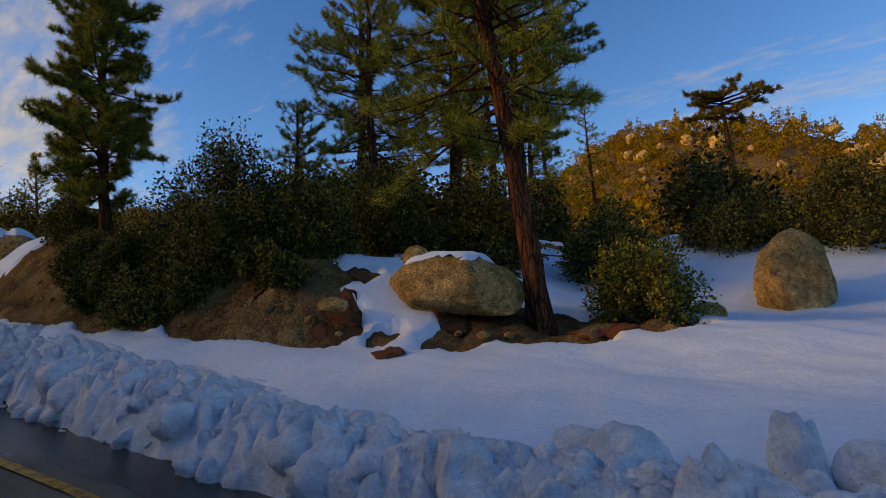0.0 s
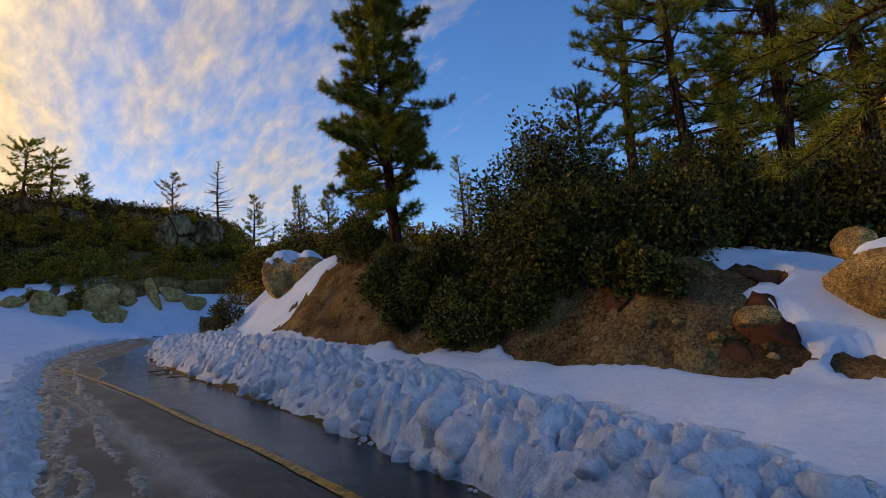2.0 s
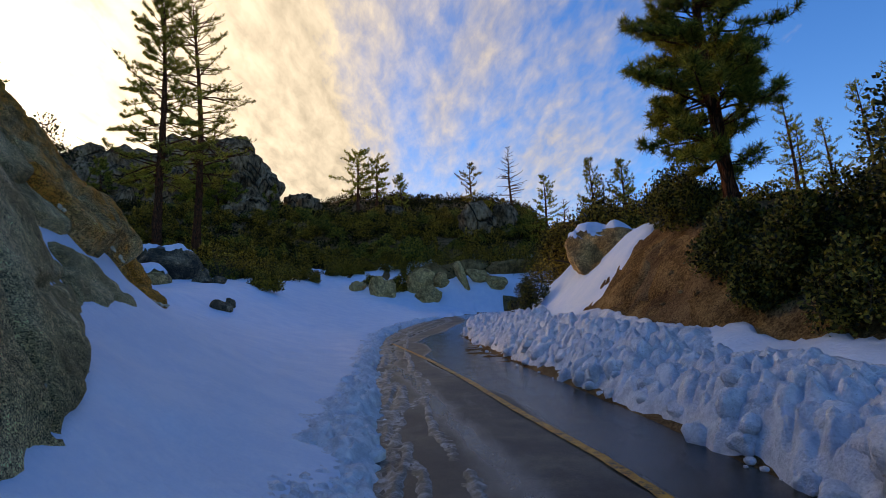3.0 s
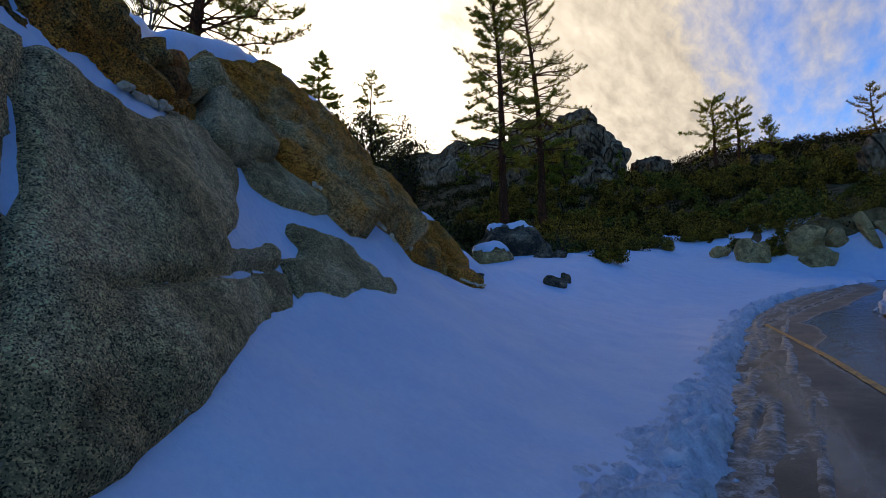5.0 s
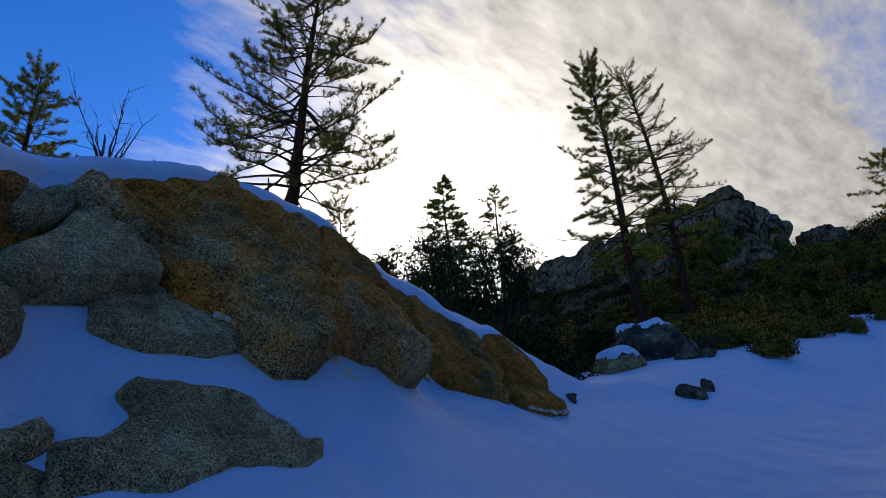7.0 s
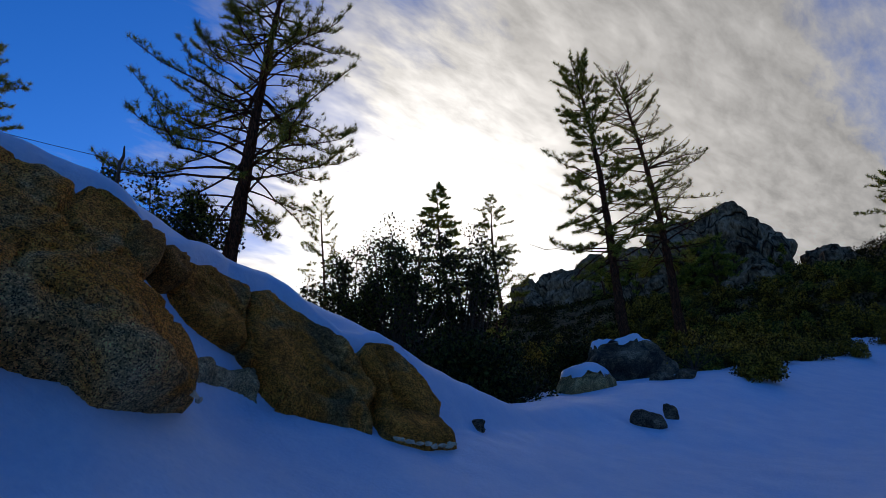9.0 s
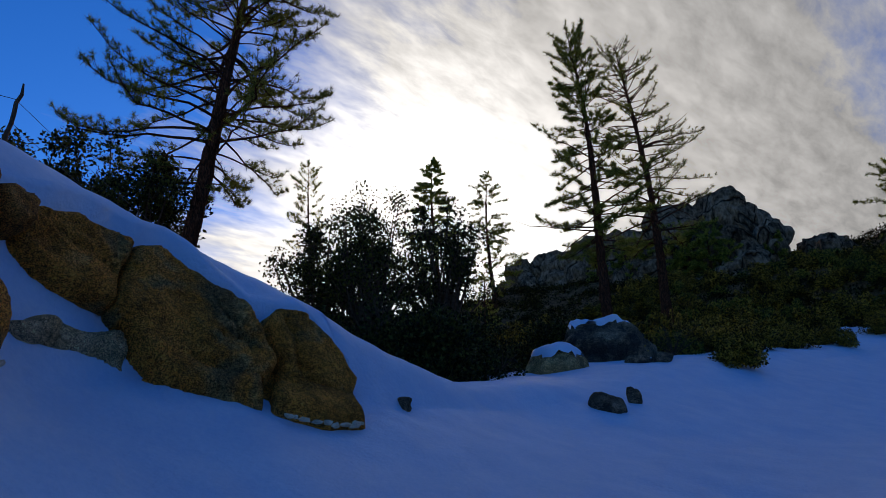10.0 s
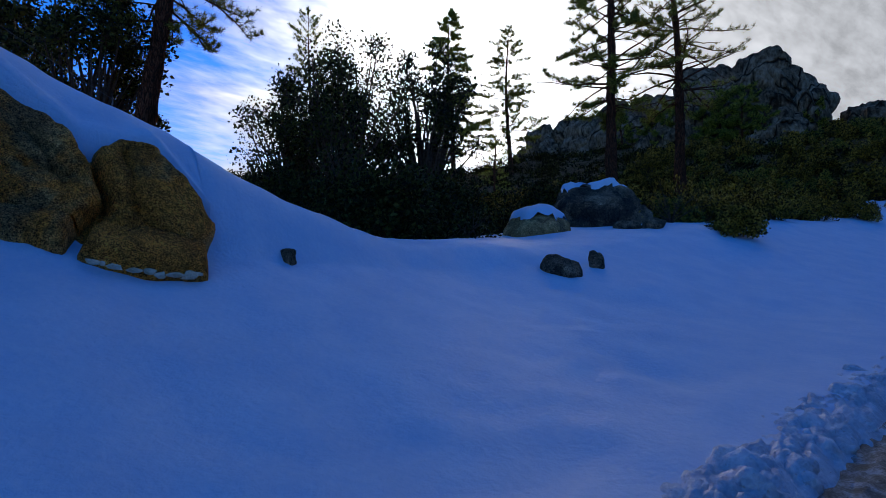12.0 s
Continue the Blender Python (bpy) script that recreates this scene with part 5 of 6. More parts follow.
ledge(outcrop, "pale broken ledge", [(10.98, 4.20), (11.4, 4.26), (11.74, 4.31), (12.12, 4.38)], 0.20, 0.06, 223)
ledge(outcrop, "pale broken ledge", [(12.65, 4.12), (12.95, 4.03), (13.4, 4.02), (13.8, 3.85), (14.0, 3.5)], 0.30, 0.035, 225)
ledge(outcrop, "pale broken ledge", [(14.1, 4.39), (14.33, 4.24), (14.63, 4.21), (14.85, 4.15), (15.13, 4.02), (15.59, 3.88), (15.88, 3.70)], 0.36, 0.045, 226)
ledge(outcrop, "pale broken ledge", [(9.7, 4.22), (10.05, 4.26), (10.3, 4.32), (10.45, 4.38), (10.66, 4.34)], 0.14, 0.06, 227)
ledge(outcrop, "pale quartz vein", [(7.2, 1.78), (7.65, 1.77), (7.96, 1.75), (8.33, 1.76), (8.37, 1.83), (8.72, 1.84), (9.1, 1.84), (9.48, 1.86)], 0.205, 0.022, 229)
ledge(outcrop, "pale split foot of a slab", [(18.95, 3.36), (19.31, 3.31), (19.75, 3.25), (20.15, 3.28)], 0.24, 0.05, 231)

# snow lying along the crest, over the upper edges of the blocks
def crest_snow(label, line, lip, deep, seed):
    p = np.asarray(line, float)
    y = np.arange(p[0, 0], p[-1, 0], 0.07)
    z = np.interp(y, p[:, 0], p[:, 1]) + 0.05 * fbm(y * 1.3, 0 * y, octaves=3, seed=seed)
    front = bank_point(y, z, lip * np.interp(y, [10.5, 12.0, 12.8], [0.3, 0.6, 1.0]) + 0.05 * fbm(y * 1.7, 0 * y, octaves=2, seed=seed + 1))
    u = np.concatenate([np.linspace(0, 0.12, 9), np.linspace(0.16, 1, 16)])
    ends = np.minimum(1, np.minimum(y - y[0], y[-1] - y) / 0.5) ** 0.5
    x = front[:, :1] - 2.6 * u[None] * (0.4 + 0.6 * ends[:, None])
    yy = front[:, 1:2] + 0 * x
    lid = front[:, 2:] - 0.04 + deep * ends[:, None] * np.sqrt(1 - (1 - np.minimum(1, u / 0.12))[None] ** 2) + 0.02 * fbm(x, yy, octaves=3, seed=seed + 2)
    high = np.maximum(lid + 0.10 * 2.6 * u[None], np.where(u[None] > 0.1, snow(x, yy) + 0.03, -9))
    high[:, -1] = snow(x[:, -1], yy[:, -1]) - 0.4
    high[:, 0] -= 0.3
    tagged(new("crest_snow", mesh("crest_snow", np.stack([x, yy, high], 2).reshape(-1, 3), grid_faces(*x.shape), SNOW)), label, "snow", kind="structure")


crest_snow("rounded lid of snow along the granite crest", [(10.3, 5.35), (11.0, 5.58), (11.5, 5.75), (12.0, 6.02), (12.65, 6.22), (13.2, 6.42), (13.8, 6.38), (14.4, 6.27), (14.9, 6.2), (15.4, 6.05), (15.7, 5.85)], 0.30, 0.42, 411)
crest_snow("smooth lid of snow over the end slabs", [(15.5, 5.9), (16.0, 5.84), (16.6, 5.98), (17.3, 5.94), (17.8, 5.88), (18.5, 5.44), (19.0, 5.06), (19.3, 5.06), (19.8, 5.1), (20.15, 4.75), (20.5, 4.3)], 0.26, 0.34, 415)

# the fence on the crest
def fence_post(label, foot, head, thick, seed, material):
    pts = np.linspace(np.asarray(foot, float), np.asarray(head, float), 9)
    pts[1:-1] += np.random.default_rng(seed).normal(size=(7, 3)) * 0.012
    ob = new("fence_post", mesh("fence_post", *tube(pts, thick * np.array([1.1, 1, 0.95, 1.0, 0.9, 0.92, 0.85, 0.8, 0.35]), 8, 0.25, seed), material))
    return tagged(ob, label, "fence post", "fence on the crest")


pz = ground_z(-10.7, 15.9)
fence_post("leaning weathered wooden fence post with a split top", (-10.7, 15.9, pz - 0.3), (-10.78, 15.98, pz + 1.35), 0.036, 241, TWIG)
qz = ground_z(-7.7, 12.1)
fence_post("short rusty steel fence stake in the snow", (-7.7, 12.1, qz - 0.3), (-7.7, 12.1, qz + 0.5), 0.018, 242, STEEL)
sz = ground_z(-13.5, 20.2)
fence_post("thin grey fence stake on the snow crest", (-13.5, 20.2, sz - 0.3), (-13.45, 20.25, sz + 0.9), 0.022, 243, GREY_WOOD)
for n, (a, b, sag) in enumerate((((-10.78, 15.97, pz + 1.02), (-9.0, 10.0, ground_z(-9.0, 10.0) + 0.9), 0.1), ((-10.78, 15.97, pz + 0.98), (-13.46, 20.24, sz + 0.85), 0.12), ((-10.75, 15.95, pz + 0.55), (-13.48, 20.22, sz + 0.45), 0.12))):
    s = np.linspace(0, 1, 12)
    pts = np.asarray(a) + s[:, None] * (np.asarray(b) - np.asarray(a)) - np.array([0, 0, 1.0]) * (sag * 4 * s * (1 - s))[:, None]
    tagged(new("fence_wire", mesh("fence_wire", *tube(pts, np.full(12, 0.006), 4), STEEL)), "sagging rusty fence wire between posts", "wire", "fence on the crest")


def bare_shrub(label, at, height, stems, seed, spread=0.7):
    """A leafless shrub: forking thin stems."""
    rng = np.random.default_rng(seed)
    ob = thing("bare_shrub", label, "shrub", at=at)
    for n in range(stems):
        w = unit(np.array([rng.normal() * spread, rng.normal() * spread, 1.0]))
        h = height * (0.5 + 0.5 * rng.random())
        pts = np.array([w * h * s + rng.normal(size=3) * 0.03 * h * s + [0, 0, -0.1 * (s == 0)] for s in np.linspace(0, 1, 6)])
        twig = [tube(pts, 0.012 * height**0.5 * np.linspace(1, 0.2, 6), 4)]
        for k in range(2, 6):
            for _ in range(2):
                e = pts[k] + unit(w + rng.normal(size=3) * 0.6) * h * 0.25 * rng.random()
                twig.append(tube(np.array([pts[k], (pts[k] + e) / 2, e]), np.array([0.004, 0.003, 0.001]) * height**0.5, 3))
        part("stem", mesh("stem", *merged(twig), TWIG), ob)
    return ob


bare_shrub("leafless thin-stemmed shrub on the snowy crest", (-7.95, 12.2, qz - 0.05), 1.4, 12, 245, 0.3)
bare_shrub("leafless twiggy shrub standing in the snow", on(-12.6, 41.6), 2.0, 30, 246, 0.85)


# ---------- hill ahead, crest trees, woods ----------
pine("pine_tree", "thin pine with short limbs on the skyline", on(-46, 41), seed=251, height=18.0, crown=3.5, spread=3.2, girth=0.18, count=12, length=0.30, width=0.018, tufts=1.8, gaps=0.2, step=0.6)
pine("pine_tree", "tall pine with tiered limbs against the bright sky", on(-58.9, 68.9), seed=252, height=25.0, crown=4.0, spread=5.6, girth=0.36, count=13, length=0.42, width=0.02, tufts=3.2, gaps=0.05, step=0.6, droop=0.05, top=0.5, rise=0.25, twigs=1.4)
pine("pine_tree", "open pine with tiered limbs against the bright sky", on(-56.5, 78.0), seed=253, height=22.5, crown=3.0, spread=5.4, girth=0.33, count=12, length=0.40, width=0.02, tufts=2.4, gaps=0.15, step=0.7, droop=0.1, top=0.5, rise=0.2, twigs=1.1)
pine("pine_tree", "small pine on the slope below the skyline", on(-40.5, 58.9), seed=254, height=7.5, crown=1.2, spread=2.0, girth=0.14, count=10, length=0.28, width=0.02, tufts=1.1, step=0.5)
pine("pine_tree", "flat-topped pine on the ridge", on(-9.7, 104.9), seed=255, height=11.0, crown=3.5, spread=4.6, girth=0.3, count=10, length=0.4, width=0.04, tufts=1.4, top=0.8, step=0.7)
pine("pine_tree", "flat-topped pine on the ridge", on(-6.5, 106.5), seed=256, height=9.5, crown=3.0, spread=4.0, girth=0.28, count=10, length=0.4, width=0.04, tufts=1.4, top=0.8, step=0.7)
pine("pine_tree", "tiny distant pine on the ridge", on(-22.4, 113.1), seed=257, height=4.5, crown=0.8, spread=1.2, girth=0.12, count=10, length=0.3, width=0.03, tufts=1.2, step=0.4)
pine("pine_tree", "small distant pine on the ridge", on(-2.2, 105.4), seed=258, height=6.5, crown=0.8, spread=2.0, girth=0.14, count=10, length=0.34, width=0.035, tufts=1.4, step=0.4)
pine("pine_tree", "sparse sunlit pine by the ridge boulders", on(8.4, 85.0), NEEDLE_WARM, seed=259, height=10.0, crown=1.0, spread=2.8, girth=0.18, count=9, length=0.3, width=0.028, tufts=0.9, gaps=0.3, step=0.5)
pine("dead_pine", "dead grey pine with bare branches", on(14.8, 89.2), seed=260, height=11.5, crown=2.0, spread=2.8, girth=0.2, count=1, length=0.05, width=0.01, stout=2.4, tufts=0.0, step=0.5, bare=1.0, category="dead tree")
pine("dead_pine", "dead thin pine with bare branches", on(19.6, 77.9), seed=261, height=7.5, crown=1.5, spread=1.8, girth=0.14, count=1, length=0.05, width=0.01, stout=2.4, tufts=0.0, step=0.45, bare=1.0, category="dead tree")
pine("pine_tree", "upright green pine on the ridge", on(16.2, 73.6), seed=262, height=9.5, crown=0.8, spread=2.3, girth=0.18, count=10, length=0.3, width=0.026, tufts=1.5, step=0.45)
for n, (x, y, h) in enumerate(((13.2, 45.5, 9.2), (15.4, 45.0, 8.8), (16.6, 47.5, 7.4))):
    pine("pine_tree", "dense dark young pine behind the bank", on(x, y), seed=264 + n, height=h, crown=0.6, spread=1.9, girth=0.16, count=12, length=0.24, width=0.015, tufts=2.0, step=0.4)

# broadleaf trees behind the crest
def oak(label, at, seed, height, reach, clumps, per, size, leaf=None):
    rng = np.random.default_rng(seed)
    ob = thing("oak_tree", label, "oak tree", "oaks behind the crest", at=at)
    wood, spots, norms = [], [], []
    bole = 0.18 * height
    wood.append(tube(np.array([[0, 0, -0.5], [0.1, 0, bole * 0.5], [0.0, 0.1, bole]]), np.array([0.28, 0.2, 0.15]) * height / 8, 9, 0.2, seed))
    for _ in range(clumps):
        az, e, k = rng.random() * 6.283, np.arcsin(-0.3 + 1.25 * rng.random()), 0.35 + 0.6 * rng.random()
        c = np.array([np.cos(az) * np.cos(e) * reach * k, np.sin(az) * np.cos(e) * reach * k * 1.08, bole + (height - bole) * (0.35 + 0.6 * np.sin(e) * k)])
        mid = np.array([c[0] * 0.45, c[1] * 0.45, bole + (c[2] - bole) * 0.4]) + rng.normal(size=3) * 0.2
        wood.append(tube(np.array([[0, 0.05, bole * 0.8], mid, c]), np.array([0.09, 0.05, 0.015]) * height / 8, 5))
        p = unit(rng.normal(size=(per, 3)))
        spots.append(c + p * (reach * (0.15 + 0.15 * rng.random())) * (0.4 + 0.85 * rng.random((per, 1))))
        norms.append(p)
        for _ in range(6):
            wood.append(tube(np.array([c, c + unit(rng.normal(size=3)) * reach * 0.25]), np.array([0.02, 0.005]), 3))
    part("trunk", mesh("trunk", *wood[0], BARK), ob)
    tagged(part("limbwork", mesh("limbwork", *merged(wood[1:]), TWIG), ob), kind="stuff")
    part("crown", mesh("crown", *leaves(np.concatenate(spots), rng, size, np.concatenate(norms)), leaf or BACKLIT_LEAF, smooth=False), ob)
    return ob


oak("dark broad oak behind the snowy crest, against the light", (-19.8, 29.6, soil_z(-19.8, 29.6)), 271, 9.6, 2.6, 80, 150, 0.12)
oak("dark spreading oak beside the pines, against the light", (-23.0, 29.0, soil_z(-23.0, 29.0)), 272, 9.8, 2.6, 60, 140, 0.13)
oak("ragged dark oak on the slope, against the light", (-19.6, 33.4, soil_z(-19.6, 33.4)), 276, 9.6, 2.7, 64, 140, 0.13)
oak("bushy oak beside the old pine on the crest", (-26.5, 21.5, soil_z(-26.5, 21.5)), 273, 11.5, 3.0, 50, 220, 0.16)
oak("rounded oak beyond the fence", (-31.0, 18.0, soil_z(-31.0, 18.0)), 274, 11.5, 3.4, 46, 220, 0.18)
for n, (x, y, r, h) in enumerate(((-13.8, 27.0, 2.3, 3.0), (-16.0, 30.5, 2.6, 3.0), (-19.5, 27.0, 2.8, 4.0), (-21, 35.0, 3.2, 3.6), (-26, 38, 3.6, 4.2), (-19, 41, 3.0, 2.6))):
    shrub("oak_bush", "dark backlit thicket in the hollow behind the crest", (x, y, soil_z(x, y) - 0.2), BACKLIT_LEAF, seed=280 + n, rx=r, ry=r, h=h, clumps=46, per=260, size=0.12, stems=14, group="hillside bushes")

for n, (x, y, h) in enumerate(((-45, 97.5, 6.0), (-41, 95.5, 7.0), (-36, 95.0, 6.0), (-33.5, 94.5, 8.0), (-30.5, 94.0, 6.5), (-27.5, 93.0, 5.0), (-24.5, 100.5, 6.0), (-31, 97.0, 9.0), (-52, 100.0, 6.0))):
    pine("pine_tree", "dark pine among the skyline granite", (x, y, soil_z(x, y) - 0.3), seed=401 + n, height=h, crown=0.5, spread=0.45 * h, girth=0.16, count=11, length=0.45, width=0.045, tufts=2.2, step=0.6, top=0.7)

# scrub over the hill ahead
rng = np.random.default_rng(290)
tries = 9000
x, y = -80 + 130 * rng.random(tries), 34 + 100 * rng.random(tries) ** 1.35
clear = (x > edge_left(y) - 2.5) & (x < edge_right(y) + 2.5)
clear |= (x > -13.5 + 2.0 * vnoise(y * 0.2, 0 * y, seed=9)) & (x < edge_left(y)) & (y < 56)
clear |= (x > -11.5 + 2.0 * vnoise(y * 0.2, 0 * y, seed=9)) & (x < 14) & (y < 67 + 4 * vnoise(x * 0.3, 0 * x, seed=10))
clear |= (x > -9) & (x < 14) & (y < 75) & (rng.random(tries) < 0.6)
clear |= (x > 0) & (y < 60)
x, y = x[~clear][:1900], y[~clear][:1900]
g = soil(x, y)
spots, norms = [], []
for n in range(len(x)):
    r = 0.7 + 1.3 * rng.random() ** 2 + 0.007 * (y[n] - 34)
    per = int(max(80, 210 - 1.5 * (y[n] - 36)))
    p = unit(rng.normal(size=(per, 3)) * [1, 1, 0.8] + [0, 0, 0.35])
    lump = 1 + 0.3 * np.sin(p[:, :1] * 5 + n) * np.cos(p[:, 1:2] * 5 + 2 * n)
    spots.append(np.array([x[n], y[n], g[n] + 0.1]) + p * np.array([r, r, r * (0.5 + 0.35 * rng.random())]) * lump * (0.65 + 0.4 * rng.random((per, 1))))
    norms.append(p)
pts = np.concatenate(spots)
sizes = 0.14 + 0.0022 * np.maximum(0, pts[:, 1:2] - 36)
scrub_mesh = leaves(pts, rng, sizes, np.concatenate(norms), up=0.6)
tagged(new("scrub", mesh("scrub", *scrub_mesh, SHADED_SCRUB, smooth=False)), "olive-brown manzanita scrub, shaded dark, covering the hillside", "scrub", kind="stuff")

# separate bushes standing over the near slope
mothers = [shrub("manzanita_bush", "rounded olive manzanita bush on the hillside", on(bx, by, 0.1), leaf, category="bush", group="manzanita on the hillside", seed=381 + n, rx=1.35, ry=1.3, h=h, clumps=24, per=110, size=0.14, stems=6, ragged=0.5) for n, (bx, by, h, leaf) in enumerate(((-13.0, 57.5, 1.5, SCRUB), (-15.5, 48.5, 1.25, GREEN_LEAF), (-16.5, 52.5, 1.8, SCRUB)))]
rng = np.random.default_rng(384)
placed = []
while len(placed) < 330:
    px, py = -36 + 56 * rng.random(), 40 + 58 * rng.random()
    open_snow = px > -12.5 and py < 66 + 3 * math.sin(px)
    if open_snow or px > edge_left(py) - 2.5 and px < edge_right(py) + 2.5 or any(math.hypot(px - a, py - b) < 1.5 for a, b in placed):
        continue
    placed.append((px, py))
ground_at = np.maximum(soil(*np.array(placed).T), snow(*np.array(placed).T))
for n, (px, py) in enumerate(placed):
    c = copy_thing(mothers[n % 3], pose(px, py, float(ground_at[n]) - 0.1, 0, 0, 360 * rng.random()))
    c.scale = (0.7 + 0.7 * rng.random(),) * 2 + (0.75 + 0.6 * rng.random(),)

# scrub and trees over the sunlit hill behind, gold sunlight put into their colour
spots, norms, sizes = [], [], []
hx, hy = 55 + 190 * rng.random(3000) ** 0.9, -110 + 260 * rng.random(3000)
heights = soil(hx, hy)
for n in range(3000):
    x, y = hx[n], hy[n]
    g = heights[n]
    tall = rng.random() < 0.22
    r = 1.6 + 1.6 * rng.random()
    h = r * (2.2 if tall else 1.0)
    per = 64
    p = unit(rng.normal(size=(per, 3)) + [0, 0, 0.4])
    taper = np.clip(1.15 - 0.6 * (p[:, 2:] + 0.3), 0.3, 1) if tall else 1.0
    spots.append(np.array([x, y, g + 0.5 * h * 0.6]) + p * np.array([r, r, h]) * (0.6 + 0.5 * rng.random((per, 1))) * np.concatenate([np.broadcast_to(taper, (per, 1))] * 2 + [np.ones((per, 1))], 1))
    norms.append(p)
tagged(new("hillside_wood", mesh("hillside_wood", *leaves(np.concatenate(spots), rng, 0.75, np.concatenate(norms), up=0.5), SUNLIT_SCRUB, smooth=False)), "golden-lit chaparral and pines on the far hillside", "wood", kind="stuff")

# pale granite showing through the sunlit chaparral
rng = np.random.default_rng(297)
for n in range(70):
    x, y = 185 + 60 * rng.random(), -60 + 170 * rng.random()
    r = 0.9 + 1.9 * rng.random() ** 2
    rock("hillside_boulder", "pale sunlit granite boulder among golden-lit chaparral", (x, y, soil_z(x, y) + 0.9 * r), (r, r * 1.3, r * 1.1), TAN_ROCK, 500 + n, (0, 0, 40 * n), group="boulders on the sunlit hill", level=3, facets=10, cut=0.6, rough=0.2)

# granite of the skyline, boulders on the slopes
ridge = (
    (-75.1, 108.3, 36.5, 5.0, 5, 5.5), (-70.5, 111.0, 39.0, 6.0, 5, 5.0), (-64.0, 113.0, 39.5, 7.0, 6, 5.5), (-57.0, 114.0, 39.0, 7.0, 6, 5.5), (-66.0, 108.0, 35.0, 6.0, 4, 4.0),
    (-59.0, 108.0, 35.0, 6.0, 5, 4.5), (-51.0, 112.0, 37.0, 6.5, 5, 5.0), (-45.0, 108.0, 34.0, 6.0, 5, 5.0), (-38.0, 103.0, 36.5, 4.5, 4, 4.5), (-33.0, 104.5, 37.5, 5.0, 5, 5.0),
    (-28.5, 105.5, 34.0, 5.0, 5, 4.5), (-37.0, 99.0, 31.5, 4.5, 4, 4.0), (-31.0, 99.5, 31.0, 5.0, 4, 3.5), (-24.5, 91.5, 24.0, 2.8, 2.4, 2.2), (-21.3, 112.4, 30.5, 3.2, 2.5, 2.6), (-19.2, 107.8, 28.0, 2.2, 2, 1.8),
    (-26.5, 96.0, 27.0, 3.2, 3, 2.6), (-42.0, 99.0, 30.5, 4.0, 4, 3.5), (8.5, 82.0, 19.0, 2.6, 2, 2.6), (12.8, 83.5, 18.6, 3.0, 2, 2.2), (14.1, 56.0, 11.6, 2.0, 1.8, 2.0), (-3.0, 96.0, 23.0, 3.0, 2.5, 1.6),
)
rng = np.random.default_rng(299)
smaller = [(x + a * 1.3 * rng.normal(), y - 0.6 * b - 2.5 * rng.random(), z - c * (0.2 + 0.9 * rng.random()), a * (0.3 + 0.25 * rng.random()), b * 0.5, c * (0.35 + 0.3 * rng.random())) for x, y, z, a, b, c in ridge[:18] for _ in range(3)]
for n, (x, y, z, a, b, c) in enumerate((*ridge, *smaller)):
    g = soil_z(x, y)
    top = z + c * 0.8
    half = min(max(c, 0.5 * (top - g) + 0.8), 1.7 * c)
    top = min(top, g + 2 * half - 0.5)
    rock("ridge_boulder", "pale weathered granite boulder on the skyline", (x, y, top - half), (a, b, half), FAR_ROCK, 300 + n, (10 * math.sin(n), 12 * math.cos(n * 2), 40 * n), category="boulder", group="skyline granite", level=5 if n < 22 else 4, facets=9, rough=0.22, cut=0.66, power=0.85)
bend_stones = (
    (-5.8, 59.6, 1.0, 0.7, 0.75, 0, 10), (-3.6, 58.4, 1.25, 0.9, 1.55, -24, 20), (-2.7, 58.9, 0.8, 0.8, 1.0, 14, 40), (0.1, 60.6, 1.8, 1.0, 1.7, -36, 10), (1.0, 59.4, 1.5, 0.8, 1.25, -34, 30), (2.2, 61.4, 1.2, 0.8, 0.9, -30, 15),
    (4.4, 61.6, 0.6, 0.6, 2.1, -16, 5), (6.2, 62.0, 1.9, 0.8, 1.0, 24, 5), (7.7, 61.4, 1.4, 0.8, 0.85, 24, 12), (1.6, 64.4, 2.8, 1.0, 1.3, 6, 8), (5.4, 65.0, 3.4, 1.0, 1.5, 4, 2), (9.6, 64.4, 3.2, 1.0, 1.3, -4, 6),
)
for n, (x, y, a, b, c, lean, turn) in enumerate(bend_stones):
    rock("boulder", "tan weathered granite rock leaning out of the snowy slope", (x, y, ground_z(x, y) + 0.25 * c), (a, b, c), TAN_ROCK if n < 9 else BANK_ROCK, 330 + n, (-18, lean, turn), category="boulder", group="rocks at the bend", level=4, facets=14, cut=0.58, rough=0.16)
for n, (x, y, a, b, c) in enumerate(((-12.2, 37.5, 0.5, 0.5, 0.4), (-11.4, 38.0, 0.6, 0.5, 0.45), (-8.1, 29.6, 0.24, 0.22, 0.45), (-7.6, 21.6, 0.24, 0.16, 0.14))):
    rock("stone", "grey granite rock showing through the snow", (x, y, ground_z(x, y) + 0.15 * c), (a, b, c), DARK_ROCK, 345 + n, (0, 12 * math.sin(3 * n), 20 * math.sin(5 * n)), category="stone", group="loose stones", facets=16, cut=0.50, rough=0.2)

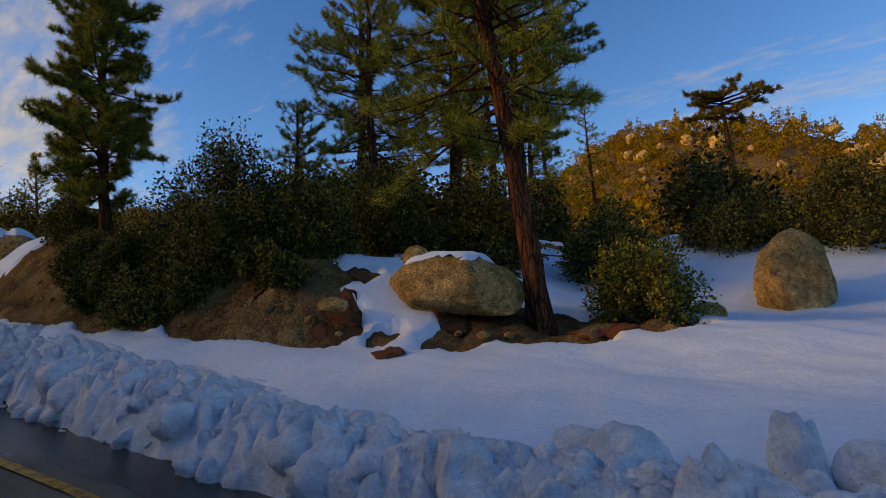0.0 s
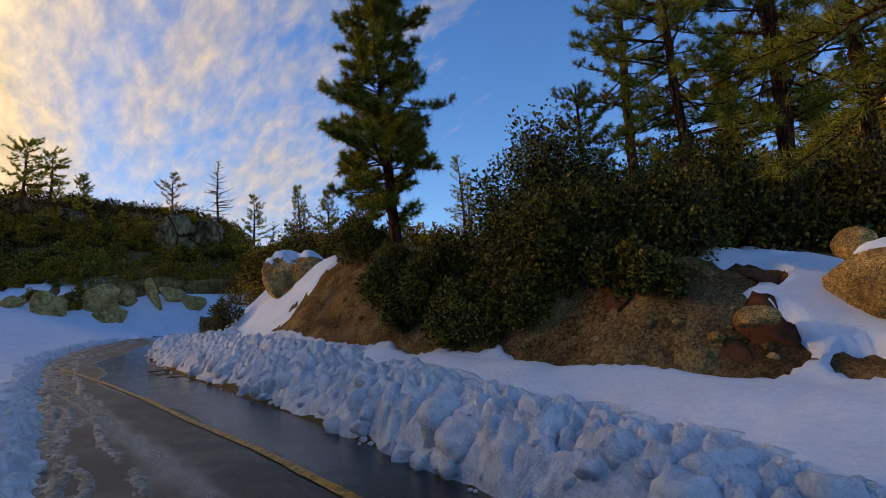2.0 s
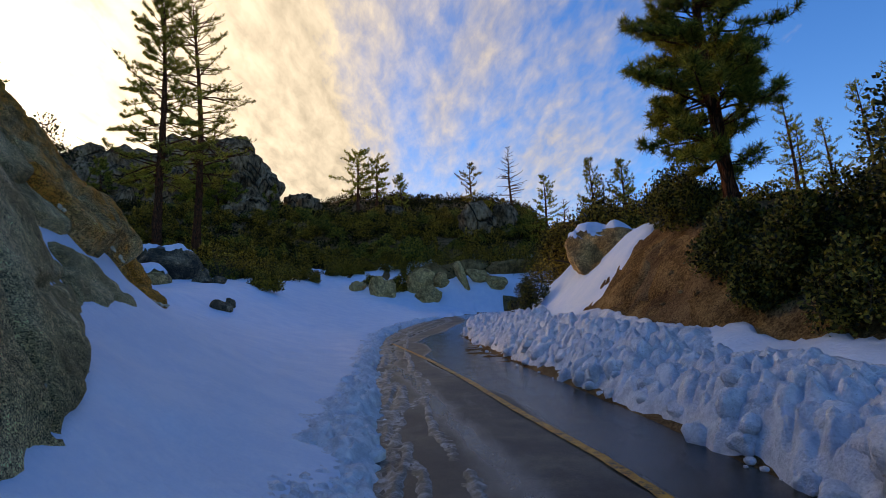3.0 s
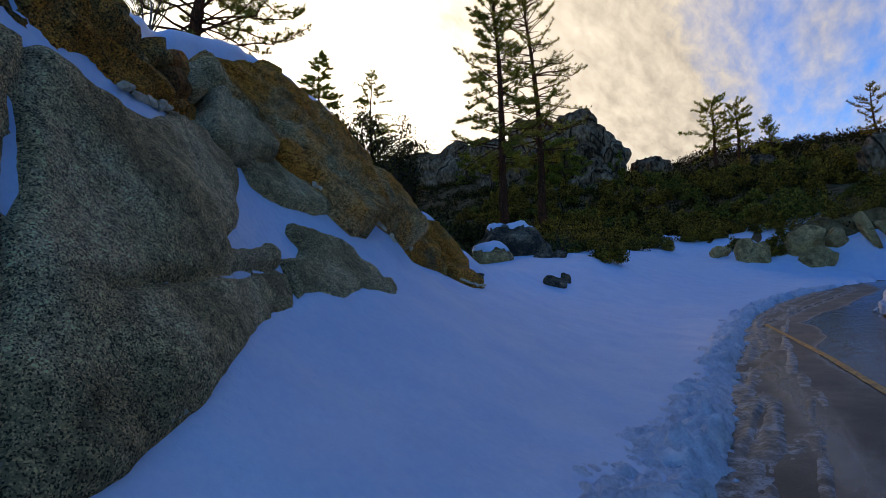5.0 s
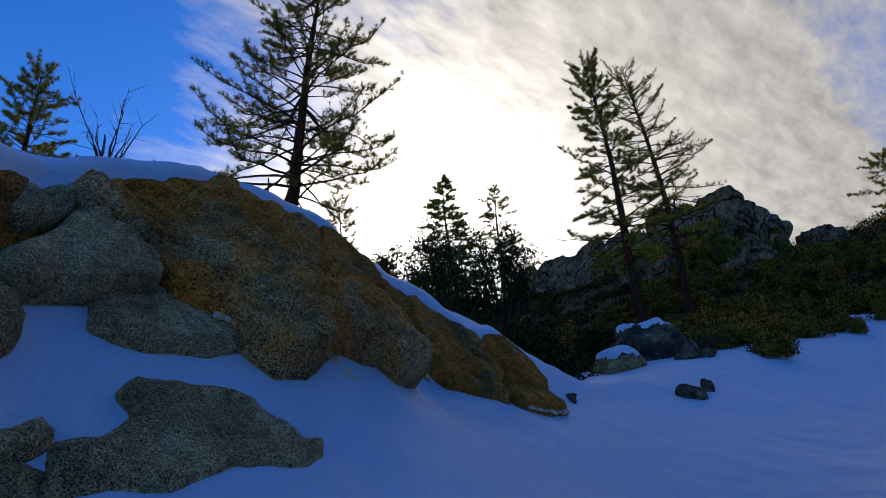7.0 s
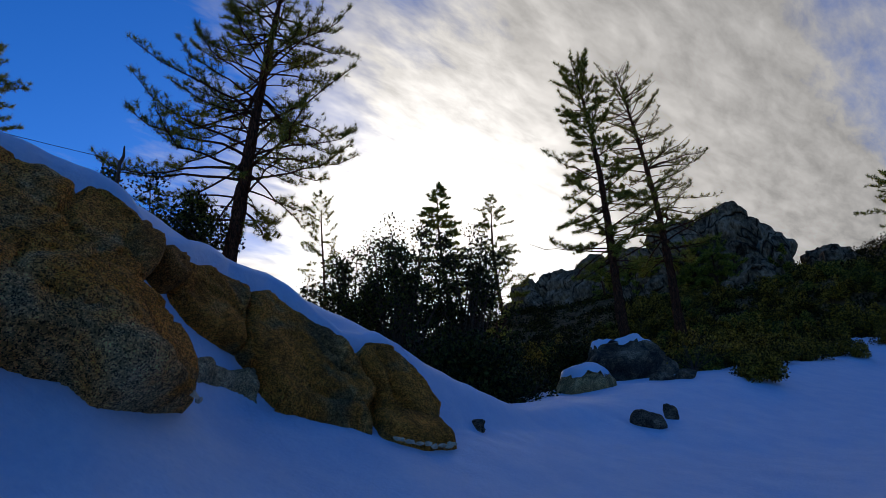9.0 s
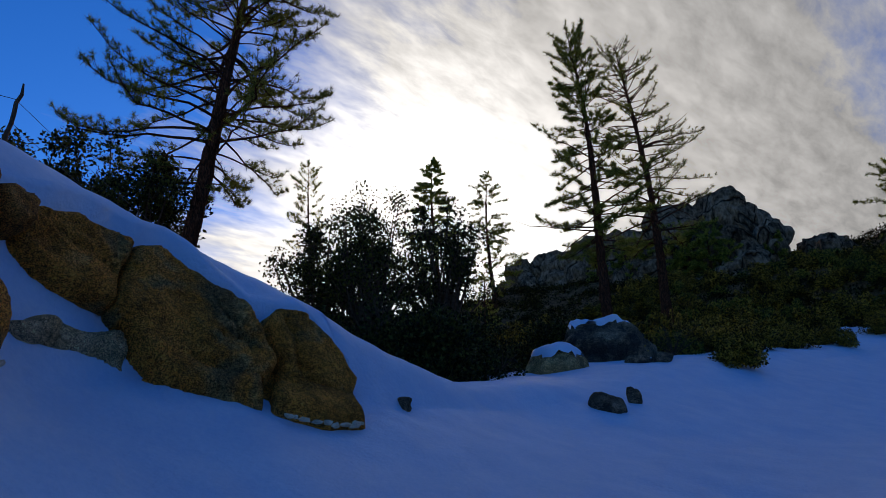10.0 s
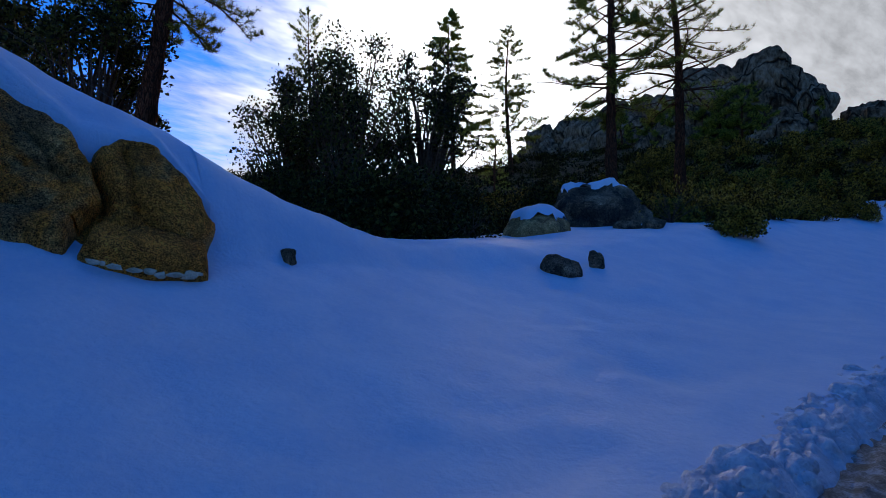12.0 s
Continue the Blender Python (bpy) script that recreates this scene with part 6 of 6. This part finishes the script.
# bushes on the slope beside the bend
for n, (x, y, r, h) in enumerate(((-9.4, 40.6, 1.1, 1.3), (-12.4, 45.0, 1.6, 1.7), (-11.2, 48.5, 1.3, 1.4), (-8.7, 66.5, 1.7, 1.7), (-7.0, 66.9, 1.2, 1.3), (-2.0, 59.8, 0.9, 1.3), (-4.6, 62.5, 1.1, 1.2), (-11.5, 56.0, 1.4, 1.5), (-10.5, 60.0, 1.3, 1.5), (-12.0, 53.0, 1.4, 1.4), (-6.0, 70.0, 1.4, 1.4), (-3.2, 70.5, 1.6, 1.8), (-0.5, 71.5, 1.2, 1.2), (1.0, 66.0, 2.0, 2.4), (3.6, 66.8, 2.3, 2.8), (6.5, 66.6, 2.3, 2.6), (9.3, 66.2, 2.2, 2.4), (12.0, 64.0, 2.4, 2.8), (7.4, 26.4, 1.6, 2.6), (8.6, 30.0, 2.0, 3.2), (7.5, 34.0, 2.2, 2.9), (9.5, 38.0, 2.6, 3.4), (6.6, 28.0, 1.6, 2.0), (11.5, 33.0, 2.2, 3.0), (13.0, 28.0, 2.4, 2.8), (9.2, 25.0, 1.8, 2.0))):
    shrub("oak_bush", "olive-green manzanita bush on the snowy slope", (x, y, ground_z(x, y) - 0.1), SCRUB, seed=350 + n, rx=r, ry=r, h=h, clumps=30, per=190, size=0.10, stems=8, group="hillside bushes")

# the wood behind the bank
mother = shrub("oak_bush", "dark evergreen thicket in the wood behind the bank", (15.5, 18.0, soil_z(15.5, 18.0)), seed=371, rx=1.9, ry=1.9, h=2.9, clumps=34, per=110, size=0.155, group="thickets in the wood")
spare = pine("pine_tree", "slim pine in the wood behind the bank", (22.0, 14.0, soil_z(22.0, 14.0)), seed=372, height=11.0, crown=2.2, spread=2.0, girth=0.17, count=8, length=0.26, width=0.018, tufts=1.3, step=0.45)
rng = np.random.default_rng(373)
for n in range(34):
    x, y = 15 + 28 * rng.random(), -6 + 44 * rng.random()
    if x < 18 and y < 8:
        continue
    c = copy_thing(mother, pose(x, y, soil_z(x, y) - 0.2, 0, 0, 360 * rng.random()))
    c.scale = (0.8 + 0.7 * rng.random(),) * 2 + (0.8 + 0.5 * rng.random(),)
for n in range(16):
    x, y = 20 + 26 * rng.random(), 15 + 30 * rng.random()
    c = copy_thing(spare, pose(x, y, soil_z(x, y) - 0.2, 0, 0, 360 * rng.random()))
    c.scale = (0.7 + 0.5 * rng.random(),) * 3
